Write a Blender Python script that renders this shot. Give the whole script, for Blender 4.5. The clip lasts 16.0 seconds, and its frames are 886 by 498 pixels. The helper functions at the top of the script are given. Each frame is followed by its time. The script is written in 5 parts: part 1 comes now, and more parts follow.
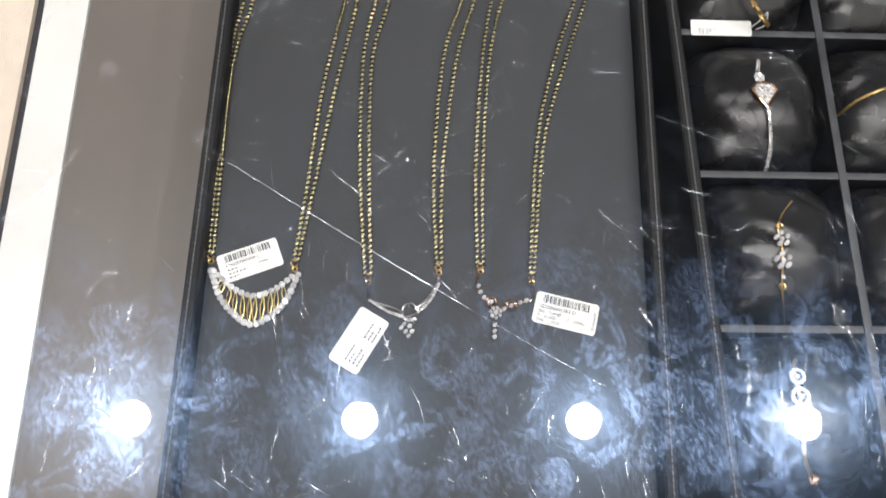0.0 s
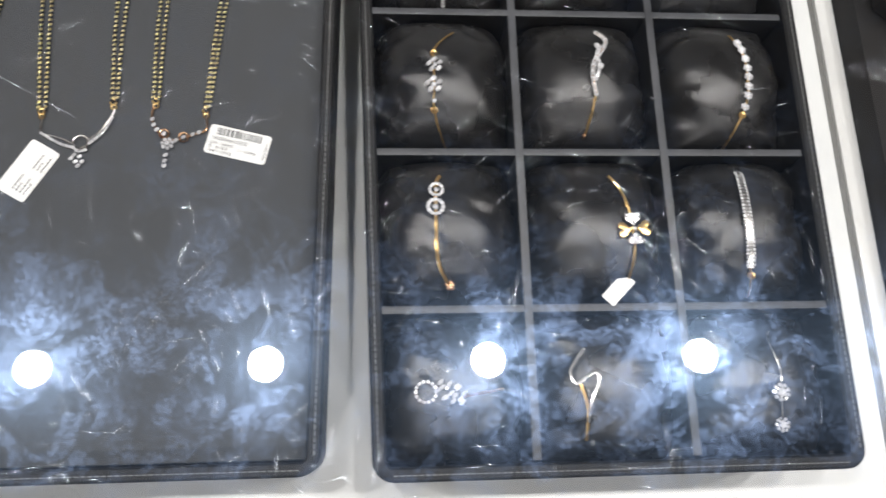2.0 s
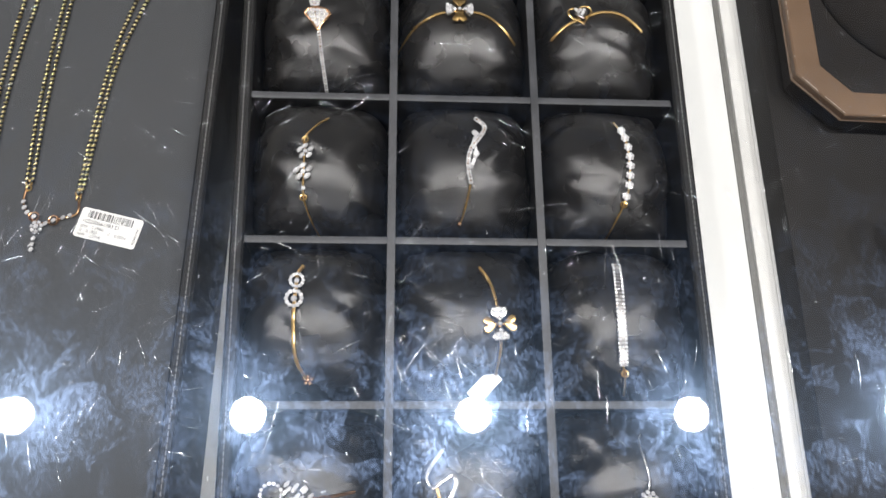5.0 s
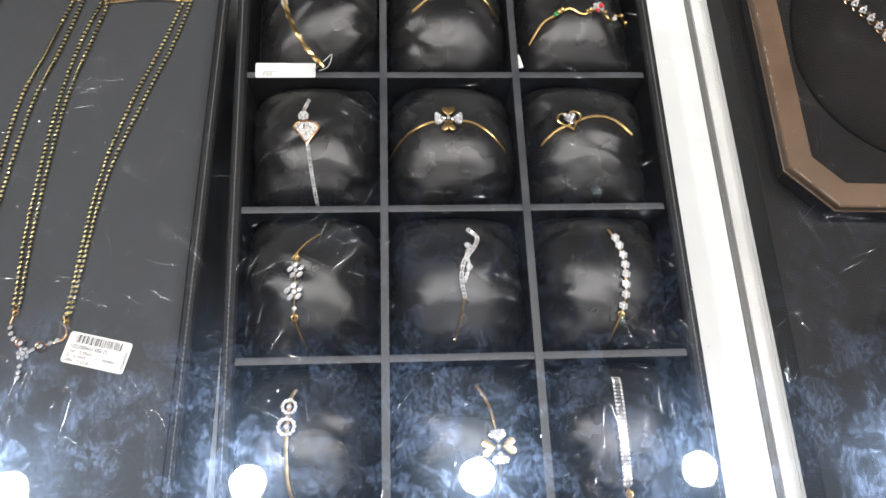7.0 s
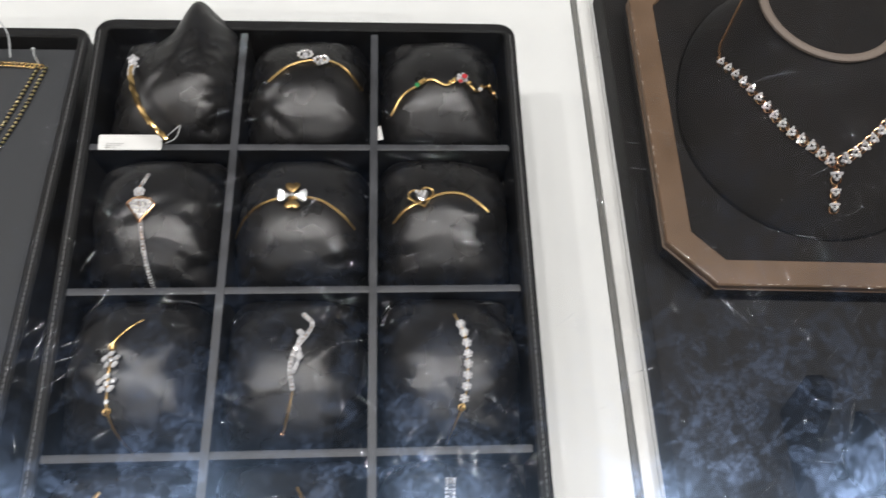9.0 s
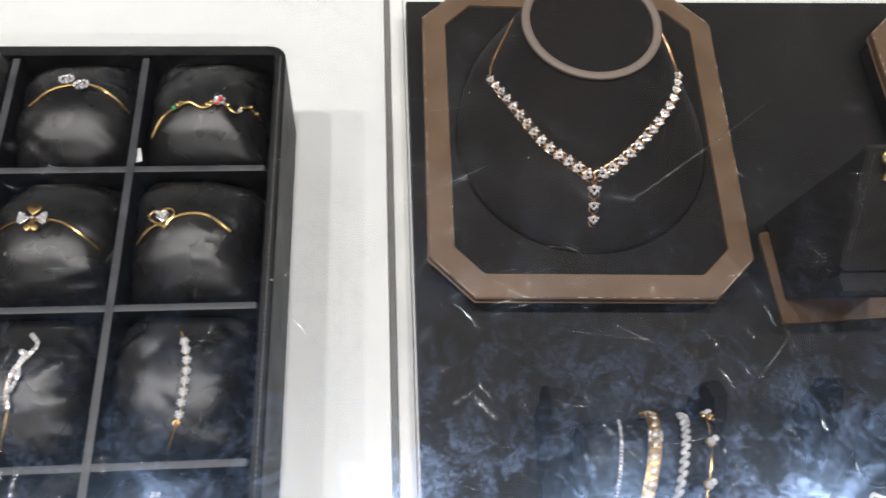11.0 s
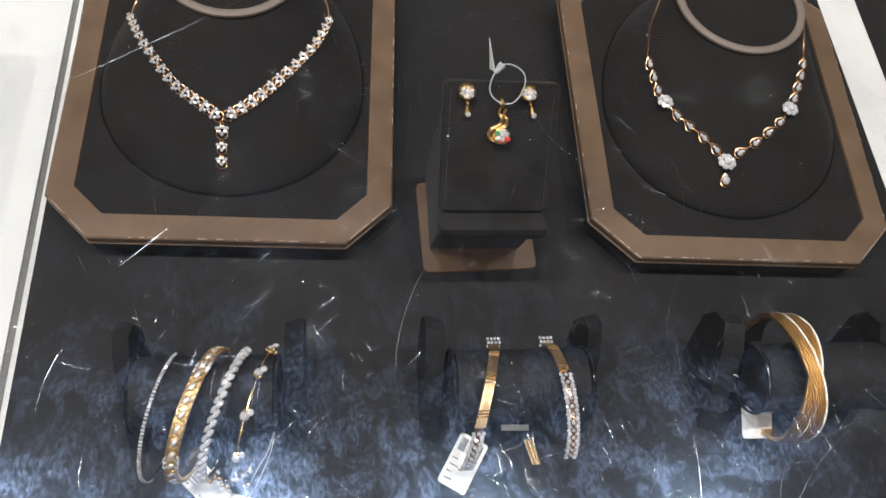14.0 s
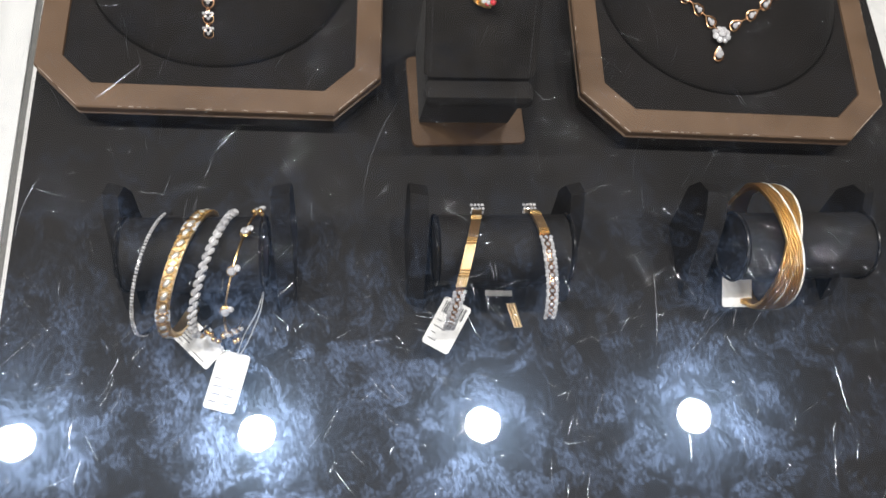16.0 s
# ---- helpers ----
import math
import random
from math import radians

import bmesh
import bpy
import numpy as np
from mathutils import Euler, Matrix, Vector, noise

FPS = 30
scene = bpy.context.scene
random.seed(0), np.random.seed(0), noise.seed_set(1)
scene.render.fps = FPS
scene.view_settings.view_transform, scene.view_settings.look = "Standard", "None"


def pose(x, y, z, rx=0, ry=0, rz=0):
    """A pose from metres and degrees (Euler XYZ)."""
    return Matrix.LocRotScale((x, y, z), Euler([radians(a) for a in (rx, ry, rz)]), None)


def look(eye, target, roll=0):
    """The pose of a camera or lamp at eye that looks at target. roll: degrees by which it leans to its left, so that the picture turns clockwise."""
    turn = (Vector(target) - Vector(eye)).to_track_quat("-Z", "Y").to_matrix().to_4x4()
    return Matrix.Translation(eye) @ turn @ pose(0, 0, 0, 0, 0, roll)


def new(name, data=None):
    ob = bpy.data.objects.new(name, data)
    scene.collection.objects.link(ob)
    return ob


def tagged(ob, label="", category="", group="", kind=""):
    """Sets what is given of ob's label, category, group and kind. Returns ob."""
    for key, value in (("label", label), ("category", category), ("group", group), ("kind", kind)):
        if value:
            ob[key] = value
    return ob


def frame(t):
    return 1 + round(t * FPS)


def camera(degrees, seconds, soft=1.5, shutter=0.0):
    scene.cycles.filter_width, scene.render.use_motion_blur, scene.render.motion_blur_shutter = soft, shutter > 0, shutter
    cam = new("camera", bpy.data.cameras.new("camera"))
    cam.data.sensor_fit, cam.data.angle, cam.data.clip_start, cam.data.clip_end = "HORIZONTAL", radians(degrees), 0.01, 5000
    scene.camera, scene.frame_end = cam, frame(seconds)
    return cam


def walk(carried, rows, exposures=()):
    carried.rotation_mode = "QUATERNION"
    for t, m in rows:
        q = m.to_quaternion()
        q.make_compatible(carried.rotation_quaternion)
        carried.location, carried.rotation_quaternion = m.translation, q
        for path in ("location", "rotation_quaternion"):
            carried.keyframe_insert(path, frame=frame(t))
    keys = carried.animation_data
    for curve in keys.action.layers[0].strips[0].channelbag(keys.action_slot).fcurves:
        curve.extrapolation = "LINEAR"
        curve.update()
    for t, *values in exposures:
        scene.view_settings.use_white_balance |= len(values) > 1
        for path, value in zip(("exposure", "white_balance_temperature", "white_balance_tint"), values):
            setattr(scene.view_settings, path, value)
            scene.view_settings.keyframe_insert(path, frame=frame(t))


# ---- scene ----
cam = camera(60.0, 16.0, soft=1.5, shutter=0.35)
PATH = [
    (0, (0.001, -0.058, 0.432), (0.069, 0.542, -1.474), 6.9),
    (0.5, (0.02, -0.084, 0.431), (0.108, 0.473, -1.488), 9.2),
    (1, (0.051, -0.115, 0.43), (0.177, 0.417, -1.494), 12.7),
    (1.5, (0.105, -0.138, 0.432), (0.226, 0.419, -1.485), 11.4),
    (2, (0.165, -0.142, 0.433), (0.326, 0.39, -1.488), 15.8),
    (2.5, (0.205, -0.14, 0.43), (0.365, 0.387, -1.492), 16.1),
    (3, (0.222, -0.138, 0.427), (0.364, 0.4, -1.494), 14.5),
    (3.5, (0.239, -0.137, 0.428), (0.372, 0.426, -1.487), 13.3),
    (4, (0.251, -0.133, 0.429), (0.366, 0.461, -1.478), 11.3),
    (6.5, (0.239, -0.084, 0.443), (0.365, 0.626, -1.422), 9.0),
    (7, (0.25, -0.076, 0.442), (0.37, 0.67, -1.41), 7.7),
    (7.5, (0.256, -0.063, 0.443), (0.392, 0.715, -1.394), 8.5),
    (8, (0.269, -0.056, 0.44), (0.404, 0.77, -1.376), 7.9),
    (8.5, (0.292, -0.051, 0.437), (0.421, 0.777, -1.379), 7.6),
    (9, (0.338, -0.046, 0.434), (0.467, 0.79, -1.378), 7.6),
    (9.2, (0.36, -0.039, 0.439), (0.484, 0.776, -1.384), 7.4),
    (11.3, (0.526, -0.054, 0.456), (0.671, 0.806, -1.344), 7.2),
    (11.5, (0.558, -0.056, 0.454), (0.735, 0.811, -1.34), 8.9),
    (12, (0.62, -0.06, 0.448), (0.831, 0.829, -1.33), 10.6),
    (12.5, (0.647, -0.062, 0.447), (0.868, 0.803, -1.343), 11.8),
    (13, (0.672, -0.072, 0.448), (0.9, 0.821, -1.327), 12.0),
    (13.5, (0.693, -0.083, 0.446), (0.928, 0.812, -1.327), 12.5),
    (14, (0.696, -0.098, 0.443), (0.963, 0.776, -1.336), 15.0),
    (14.5, (0.705, -0.108, 0.441), (0.96, 0.723, -1.361), 15.0),
    (15, (0.708, -0.115, 0.443), (0.958, 0.646, -1.39), 16.2),
    (15.5, (0.708, -0.121, 0.439), (0.941, 0.619, -1.404), 15.8),
    (16, (0.711, -0.127, 0.439), (0.944, 0.546, -1.431), 17.2),
]
EXPOSURES = [(0.0, 0.06), (0.5, 0.03), (1.0, 0.45), (1.5, 0.35), (2.0, 0.12), (3.0, 0.1), (4.0, 0.2), (7.0, 0.2), (8.0, -0.1), (8.5, -0.05), (9.0, -0.15), (11.5, -0.05), (12.5, 0.0), (14.0, 0.02), (16.0, 0.15)]
walk(cam, [(t, look(eye, target, roll)) for t, eye, target, roll in PATH], exposures=EXPOSURES)

# ---- world and lamps ----
world = bpy.data.worlds.new("showroom_world")
scene.world = world
world.use_nodes = True
world.node_tree.nodes["Background"].inputs[0].default_value = (0.9, 0.95, 1.0, 1)
world.node_tree.nodes["Background"].inputs[1].default_value = 0.25
GLASS_Z, CEIL_Z, FLOOR_Z, PAD_Z = 0.19, 2.06, -0.05, -0.025
LAMP_W = 12.3


def downlight_lamp(x, y, watts):
    d = bpy.data.lights.new("downlight_lamp", "AREA")
    d.shape, d.size, d.energy, d.color = "DISK", 0.092, watts, (1.0, 0.975, 0.955)
    ob = new("downlight_lamp", d)
    ob.location = (x, y, CEIL_Z - 0.028)
    return ob


# ---- materials ----
def material(name, base, rough=0.5, metal=0.0, spec=0.5, grain=400.0, vary=0.15, bump=0.0, bump_scale=None, blotch=9.0, blotch_vary=0.12, sheen=0.0, island=0.0, voronoi=False):
    m = bpy.data.materials.new(name)
    m.use_nodes = True
    nt = m.node_tree
    N, L = nt.nodes, nt.links
    p = N["Principled BSDF"]
    p.inputs["Roughness"].default_value, p.inputs["Metallic"].default_value = rough, metal
    p.inputs["Specular IOR Level"].default_value = spec
    if sheen:
        p.inputs["Sheen Weight"].default_value = sheen
        p.inputs["Sheen Roughness"].default_value = 0.4
    co = N.new("ShaderNodeTexCoord")
    fine, big = N.new("ShaderNodeTexNoise"), N.new("ShaderNodeTexNoise")
    fine.inputs["Scale"].default_value, big.inputs["Scale"].default_value = grain, blotch
    fine.inputs["Detail"].default_value = 4
    big.inputs["Detail"].default_value = 5
    for n in (fine, big):
        L.new(co.outputs["Object"], n.inputs["Vector"])
    a, b = N.new("ShaderNodeMapRange"), N.new("ShaderNodeMapRange")
    for n, s, v in ((a, fine, vary), (b, big, blotch_vary)):
        n.inputs[1].default_value, n.inputs[2].default_value = 0.3, 0.7
        n.inputs[3].default_value, n.inputs[4].default_value = 1 - v, 1 + v
        L.new(s.outputs[0], n.inputs[0])
    mul = N.new("ShaderNodeMath")
    mul.operation = "MULTIPLY"
    L.new(a.outputs[0], mul.inputs[0]), L.new(b.outputs[0], mul.inputs[1])
    last = mul
    if island:
        geo, r = N.new("ShaderNodeNewGeometry"), N.new("ShaderNodeMapRange")
        r.inputs[3].default_value, r.inputs[4].default_value = 1 - island, 1 + island * 0.4
        L.new(geo.outputs["Random Per Island"], r.inputs[0])
        last = N.new("ShaderNodeMath")
        last.operation = "MULTIPLY"
        L.new(mul.outputs[0], last.inputs[0]), L.new(r.outputs[0], last.inputs[1])
    mix = N.new("ShaderNodeVectorMath")
    mix.operation = "SCALE"
    mix.inputs[0].default_value = base
    L.new(last.outputs[0], mix.inputs["Scale"])
    L.new(mix.outputs[0], p.inputs["Base Color"])
    rr = N.new("ShaderNodeMapRange")
    rr.inputs[1].default_value, rr.inputs[2].default_value = 0.3, 0.7
    rr.inputs[3].default_value, rr.inputs[4].default_value = max(rough - 0.07, 0.02), rough + 0.07
    L.new(big.outputs[0], rr.inputs[0])
    L.new(rr.outputs[0], p.inputs["Roughness"])
    if bump:
        bp = N.new("ShaderNodeBump")
        bp.inputs["Strength"].default_value, bp.inputs["Distance"].default_value = bump, 0.0006
        if voronoi:
            v = N.new("ShaderNodeTexVoronoi")
            v.inputs["Scale"].default_value = bump_scale
            L.new(co.outputs["Object"], v.inputs["Vector"])
            L.new(v.outputs[0], bp.inputs["Height"])
        else:
            t = N.new("ShaderNodeTexNoise")
            t.inputs["Scale"].default_value = bump_scale or grain
            L.new(co.outputs["Object"], t.inputs["Vector"])
            L.new(t.outputs[0], bp.inputs["Height"])
        L.new(bp.outputs[0], p.inputs["Normal"])
    return m


LEATHER = material("black_soft_leather", (0.0095, 0.0093, 0.0095), 0.28, spec=0.68, grain=900, bump=0.2, bump_scale=1500, voronoi=True, blotch=40, blotch_vary=0.2)
TRAY = material("black_leatherette", (0.0085, 0.0084, 0.0086), 0.5, spec=0.28, grain=1200, bump=0.4, bump_scale=1400, voronoi=True, blotch=25)
# lighter than TRAY: wear plus the light on the divider tops, put into the colour
DIVIDER = material("worn_lit_charcoal_leatherette", (0.052, 0.054, 0.06), 0.5, grain=700, bump=0.3, bump_scale=900, blotch=60, blotch_vary=0.3)
DARKSTITCH = material("black_thread", (0.04, 0.04, 0.042), 0.8, grain=3000)
STITCH = material("grey_thread", (0.17, 0.17, 0.17), 0.8, grain=3000)
FABRIC = material("charcoal_display_cloth", (0.043, 0.046, 0.050), 0.75, grain=1500, vary=0.25, bump=0.5, bump_scale=2200, blotch=8, sheen=0.15)
TAUPE = material("taupe_laminate", (0.165, 0.147, 0.132), 0.5, grain=300, vary=0.04, blotch=6, blotch_vary=0.06)
WHITE = material("white_laminate", (0.78, 0.79, 0.78), 0.4, grain=120, vary=0.02, blotch=5, blotch_vary=0.04)
TRIM = material("white_painted_metal", (0.8, 0.8, 0.78), 0.3, grain=200, vary=0.03)
GROOVE = material("grey_seal", (0.16, 0.16, 0.15), 0.6)
CREAM = material("cream_laminate", (0.72, 0.62, 0.52), 0.5, grain=90, vary=0.05)
PAD = material("black_suede_pad", (0.0115, 0.0105, 0.0100), 0.7, spec=0.3, grain=1500, vary=0.3, bump=0.3, bump_scale=1800, blotch=12, blotch_vary=0.3)
VELVET = material("black_velvet", (0.0118, 0.0104, 0.0098), 0.85, spec=0.25, grain=1800, vary=0.35, bump=0.25, bump_scale=2000, blotch=30, blotch_vary=0.3, sheen=0.05)
BROWN = material("taupe_brown_leatherette", (0.135, 0.083, 0.049), 0.42, grain=1200, vary=0.1, bump=0.3, bump_scale=1500, blotch=35, blotch_vary=0.18)
SCUFF = material("pale_scuffed_edge", (0.45, 0.38, 0.32), 0.7)
RING = material("grey_taupe_cord", (0.2, 0.16, 0.132), 0.6, grain=1500, vary=0.2)
GOLD = material("yellow_gold", (0.86, 0.58, 0.24), 0.27, 1.0, grain=1200, vary=0.1)
ROSE = material("rose_gold", (0.78, 0.46, 0.26), 0.22, 1.0, grain=1200, vary=0.1)
DARKGOLD = material("brushed_gold_mesh", (0.72, 0.46, 0.16), 0.32, 1.0, grain=2500, vary=0.5, bump=0.8, bump_scale=1800)
PALEGOLD = material("pale_brushed_gold", (0.88, 0.66, 0.38), 0.38, 1.0, grain=2200, vary=0.25, bump=0.4, bump_scale=1500)
SILVER = material("white_gold", (0.8, 0.78, 0.75), 0.2, 1.0, grain=1500, vary=0.15)
STONE = material("clear_cut_stones", (0.95, 0.95, 0.97), 0.08, 0.42, spec=1.0, grain=900, vary=0.05, island=0.35)
RED = material("red_stone", (0.6, 0.05, 0.06), 0.1, spec=0.8)
GREEN = material("green_stone", (0.05, 0.35, 0.12), 0.1, spec=0.8)
BEAD = material("black_glass_beads", (0.012, 0.012, 0.012), 0.18, spec=0.6)
PAPER = material("white_tag_card", (0.82, 0.82, 0.8), 0.55, grain=500, vary=0.03)
INK = material("black_ink", (0.03, 0.03, 0.035), 0.7)
PLASTIC = material("clear_tag_loop", (0.5, 0.52, 0.53), 0.3, spec=0.6)
GLOSSBLACK = material("black_gloss_rim", (0.012, 0.012, 0.013), 0.18, spec=0.6)
CEILING = material("grey_ceiling_paint", (0.22, 0.22, 0.23), 0.9, grain=40, vary=0.03)
WALLPAINT = material("pale_wall_paint", (0.22, 0.21, 0.2), 0.8, grain=20, vary=0.05)
FLOORTILE = material("beige_floor_tile", (0.45, 0.4, 0.34), 0.3, grain=15, vary=0.08)
OLIVEGOLD = material("greenish_gold", (0.66, 0.55, 0.26), 0.3, 1.0, grain=1500, vary=0.25)
DEEPBLACK = material("deep_black_cloth", (0.0045, 0.0042, 0.004), 0.9, spec=0.15, grain=1500, vary=0.3)
WHITEGOLD = material("satin_white_gold", (0.86, 0.84, 0.78), 0.42, 0.75, grain=1800, vary=0.15)
SUEDE = material("dusty_black_suede", (0.017, 0.0155, 0.0145), 0.85, spec=0.25, grain=1600, vary=0.45, bump=0.4, bump_scale=1700, blotch=45, blotch_vary=0.5, sheen=0.08)


def scratch_material():
    """Bright sides of a fine groove: half clear, half glossy."""
    m = bpy.data.materials.new("glass_scratch")
    m.use_nodes = True
    N, L = m.node_tree.nodes, m.node_tree.links
    N.remove(N["Principled BSDF"])
    clear, gloss, mix = N.new("ShaderNodeBsdfTransparent"), N.new("ShaderNodeBsdfGlossy"), N.new("ShaderNodeMixShader")
    gloss.inputs["Roughness"].default_value = 0.2
    gloss.inputs["Color"].default_value = (0.86, 0.92, 1.0, 1)
    mix.inputs[0].default_value = 0.55
    L.new(clear.outputs[0], mix.inputs[1]), L.new(gloss.outputs[0], mix.inputs[2])
    L.new(mix.outputs[0], N["Material Output"].inputs[0])
    return m


SCRATCH = scratch_material()



def creased(m, scale, depth, strength):
    """Adds fine creases to a leather."""
    N, L = m.node_tree.nodes, m.node_tree.links
    p = N["Principled BSDF"]
    old = p.inputs["Normal"].links[0].from_socket
    co, tex, fold, bp = N.new("ShaderNodeTexCoord"), N.new("ShaderNodeTexNoise"), N.new("ShaderNodeMath"), N.new("ShaderNodeBump")
    tex.inputs["Scale"].default_value, tex.inputs["Detail"].default_value, tex.inputs["Distortion"].default_value = scale, 2.0, 1.4
    fold.operation = "PINGPONG"
    fold.inputs[1].default_value = 0.12
    L.new(co.outputs["Object"], tex.inputs["Vector"]), L.new(tex.outputs[0], fold.inputs[0])
    bp.inputs["Strength"].default_value, bp.inputs["Distance"].default_value = strength, depth
    L.new(fold.outputs[0], bp.inputs["Height"]), L.new(old, bp.inputs["Normal"])
    L.new(bp.outputs[0], p.inputs["Normal"])


creased(LEATHER, 90.0, 0.004, 0.1)


def glass_material():
    """Clear counter glass with finger smears: a clear pane, a mirror share by Fresnel, and a rougher share where it is smeared."""
    m = bpy.data.materials.new("smeared_counter_glass")
    m.use_nodes = True
    nt = m.node_tree
    N, L = nt.nodes, nt.links
    N.remove(N["Principled BSDF"])
    out = N["Material Output"]
    clear, mirror, smear = N.new("ShaderNodeBsdfTransparent"), N.new("ShaderNodeBsdfGlossy"), N.new("ShaderNodeBsdfGlossy")
    clear.inputs[0].default_value = (0.97, 0.968, 0.965, 1)
    mirror.inputs["Roughness"].default_value = 0.012
    haze = N.new("ShaderNodeBsdfGlossy")
    haze.inputs["Roughness"].default_value = 0.2
    haze.inputs["Color"].default_value = (0.45, 0.67, 1.0, 1)
    smear.inputs["Roughness"].default_value = 0.225
    smear.inputs["Color"].default_value = (0.42, 0.6, 1.0, 1)
    face, power, fres = N.new("ShaderNodeLayerWeight"), N.new("ShaderNodeMath"), N.new("ShaderNodeMath")
    face.inputs[0].default_value = 0.5
    power.operation, fres.operation = "POWER", "MULTIPLY_ADD"
    power.inputs[1].default_value = 5.0
    fres.inputs[1].default_value, fres.inputs[2].default_value = 0.96, 0.035
    L.new(face.outputs["Facing"], power.inputs[0]), L.new(power.outputs[0], fres.inputs[0])
    first = N.new("ShaderNodeMixShader")
    L.new(fres.outputs[0], first.inputs[0]), L.new(clear.outputs[0], first.inputs[1]), L.new(mirror.outputs[0], first.inputs[2])
    co = N.new("ShaderNodeTexCoord")

    def mask(scale, detail, distortion, lo, hi, floor, stretch=None, rough=0.5):
        tex, r = N.new("ShaderNodeTexNoise"), N.new("ShaderNodeMapRange")
        tex.inputs["Scale"].default_value, tex.inputs["Detail"].default_value = scale, detail
        tex.inputs["Distortion"].default_value, tex.inputs["Roughness"].default_value = distortion, rough
        r.inputs[1].default_value, r.inputs[2].default_value, r.inputs[3].default_value, r.inputs[4].default_value = lo, hi, floor, 1.0
        src = co.outputs["Object"]
        if stretch:
            turn = N.new("ShaderNodeMapping")
            turn.inputs["Rotation"].default_value, turn.inputs["Scale"].default_value = (0, 0, stretch[0]), (1.0, stretch[1], 1.0)
            L.new(src, turn.inputs["Vector"])
            src = turn.outputs[0]
        L.new(src, tex.inputs["Vector"]), L.new(tex.outputs[0], r.inputs[0])
        return r.outputs[0]

    def times(a, b, op="MULTIPLY"):
        n = N.new("ShaderNodeMath")
        n.operation = op
        L.new(a, n.inputs[0]), L.new(b, n.inputs[1])
        return n.outputs[0]

    region = mask(7.0, 3.0, 0.2, 0.38, 0.6, 0.45)
    prints = mask(62.0, 3.0, 1.1, 0.54, 0.575, 0.0)
    wipes = mask(55.0, 8.0, 0.6, 0.49, 0.65, 0.05, (0.5, 0.5), 0.72)
    ridges = mask(900.0, 3.0, 0.3, 0.44, 0.58, 0.2, (0.9, 0.65))
    speck = mask(1000.0, 2.0, 0.0, 0.47, 0.6, 0.2)
    dirt = times(times(times(prints, wipes, "ADD"), ridges), region)
    film = times(speck, region)
    m2, m3 = N.new("ShaderNodeMath"), N.new("ShaderNodeMath")
    m2.operation, m3.operation = "MULTIPLY_ADD", "MULTIPLY"
    m2.inputs[1].default_value, m2.inputs[2].default_value = 0.008, 0.002
    m3.inputs[1].default_value = 0.04
    L.new(film, m2.inputs[0]), L.new(dirt, m3.inputs[0])
    hazed, last = N.new("ShaderNodeMixShader"), N.new("ShaderNodeMixShader")
    L.new(m2.outputs[0], hazed.inputs[0]), L.new(first.outputs[0], hazed.inputs[1]), L.new(haze.outputs[0], hazed.inputs[2])
    L.new(m3.outputs[0], last.inputs[0]), L.new(hazed.outputs[0], last.inputs[1]), L.new(smear.outputs[0], last.inputs[2])
    L.new(last.outputs[0], out.inputs[0])
    return m


GLASS = glass_material()

# ---- mesh helpers ----
WORLD_AT = {}


def smooth(me, angle=40):
    for f in me.polygons:
        f.use_smooth = True
    me.set_sharp_from_angle(angle=radians(angle))


def finish(name, bm, mat, soft=40):
    me = bpy.data.meshes.new(name)
    bmesh.ops.recalc_face_normals(bm, faces=bm.faces)
    bm.to_mesh(me)
    bm.free()
    me.materials.append(mat)
    if soft and mat is not STONE:
        smooth(me, soft)
    return me


def thing(name, at, label, category, group="", kind=""):
    ob = new(name)
    ob.empty_display_size = 0.01
    ob.location = at
    WORLD_AT[ob.name] = Vector(at)
    return tagged(ob, label, category, group, kind)


def part(name, bm, mat, parent, label="", soft=40, kind=""):
    """One mesh object, given in world coordinates, under a thing or a part."""
    ob = new(name, finish(name, bm, mat, soft))
    ob.parent = parent
    ob.location = -WORLD_AT[parent.name]
    WORLD_AT[ob.name] = Vector((0, 0, 0))
    return tagged(ob, label, kind=kind)


def solid(name, bm, mat, label, category, group="", kind="", soft=40):
    ob = new(name, finish(name, bm, mat, soft))
    WORLD_AT[ob.name] = Vector((0, 0, 0))
    return tagged(ob, label, category, group, kind)


def box(x0, x1, y0, y1, z0, z1, bevel=0.0, bm=None):
    bm = bm or bmesh.new()
    g = bmesh.ops.create_cube(bm, size=1)
    for v in g["verts"]:
        v.co = Vector((x0 + (v.co.x + 0.5) * (x1 - x0), y0 + (v.co.y + 0.5) * (y1 - y0), z0 + (v.co.z + 0.5) * (z1 - z0)))
    if bevel:
        edges = list({e for v in g["verts"] for e in v.link_edges})
        bmesh.ops.bevel(bm, geom=edges, offset=bevel, segments=2, affect="EDGES", profile=0.6)
    return bm


def rounded_rect(x0, x1, y0, y1, r, n=5):
    pts = []
    for cx, cy, a0 in ((x1 - r, y1 - r, 0), (x0 + r, y1 - r, 90), (x0 + r, y0 + r, 180), (x1 - r, y0 + r, 270)):
        for i in range(n + 1):
            a = radians(a0 + 90 * i / n)
            pts.append((cx + r * math.cos(a), cy + r * math.sin(a)))
    return pts


def loft(rings, close_first=True, close_last=True, bm=None, loop=True):
    """Joins rings of 3D points to one skin."""
    bm = bm or bmesh.new()
    vs = [[bm.verts.new(p) for p in ring] for ring in rings]
    for a, b in zip(vs, vs[1:]):
        n = len(a)
        for i in range(n if loop else n - 1):
            j = (i + 1) % n
            bm.faces.new((a[i], a[j], b[j], b[i]))
    if close_first:
        bm.faces.new(vs[0])
    if close_last:
        bm.faces.new(vs[-1][::-1])
    return bm


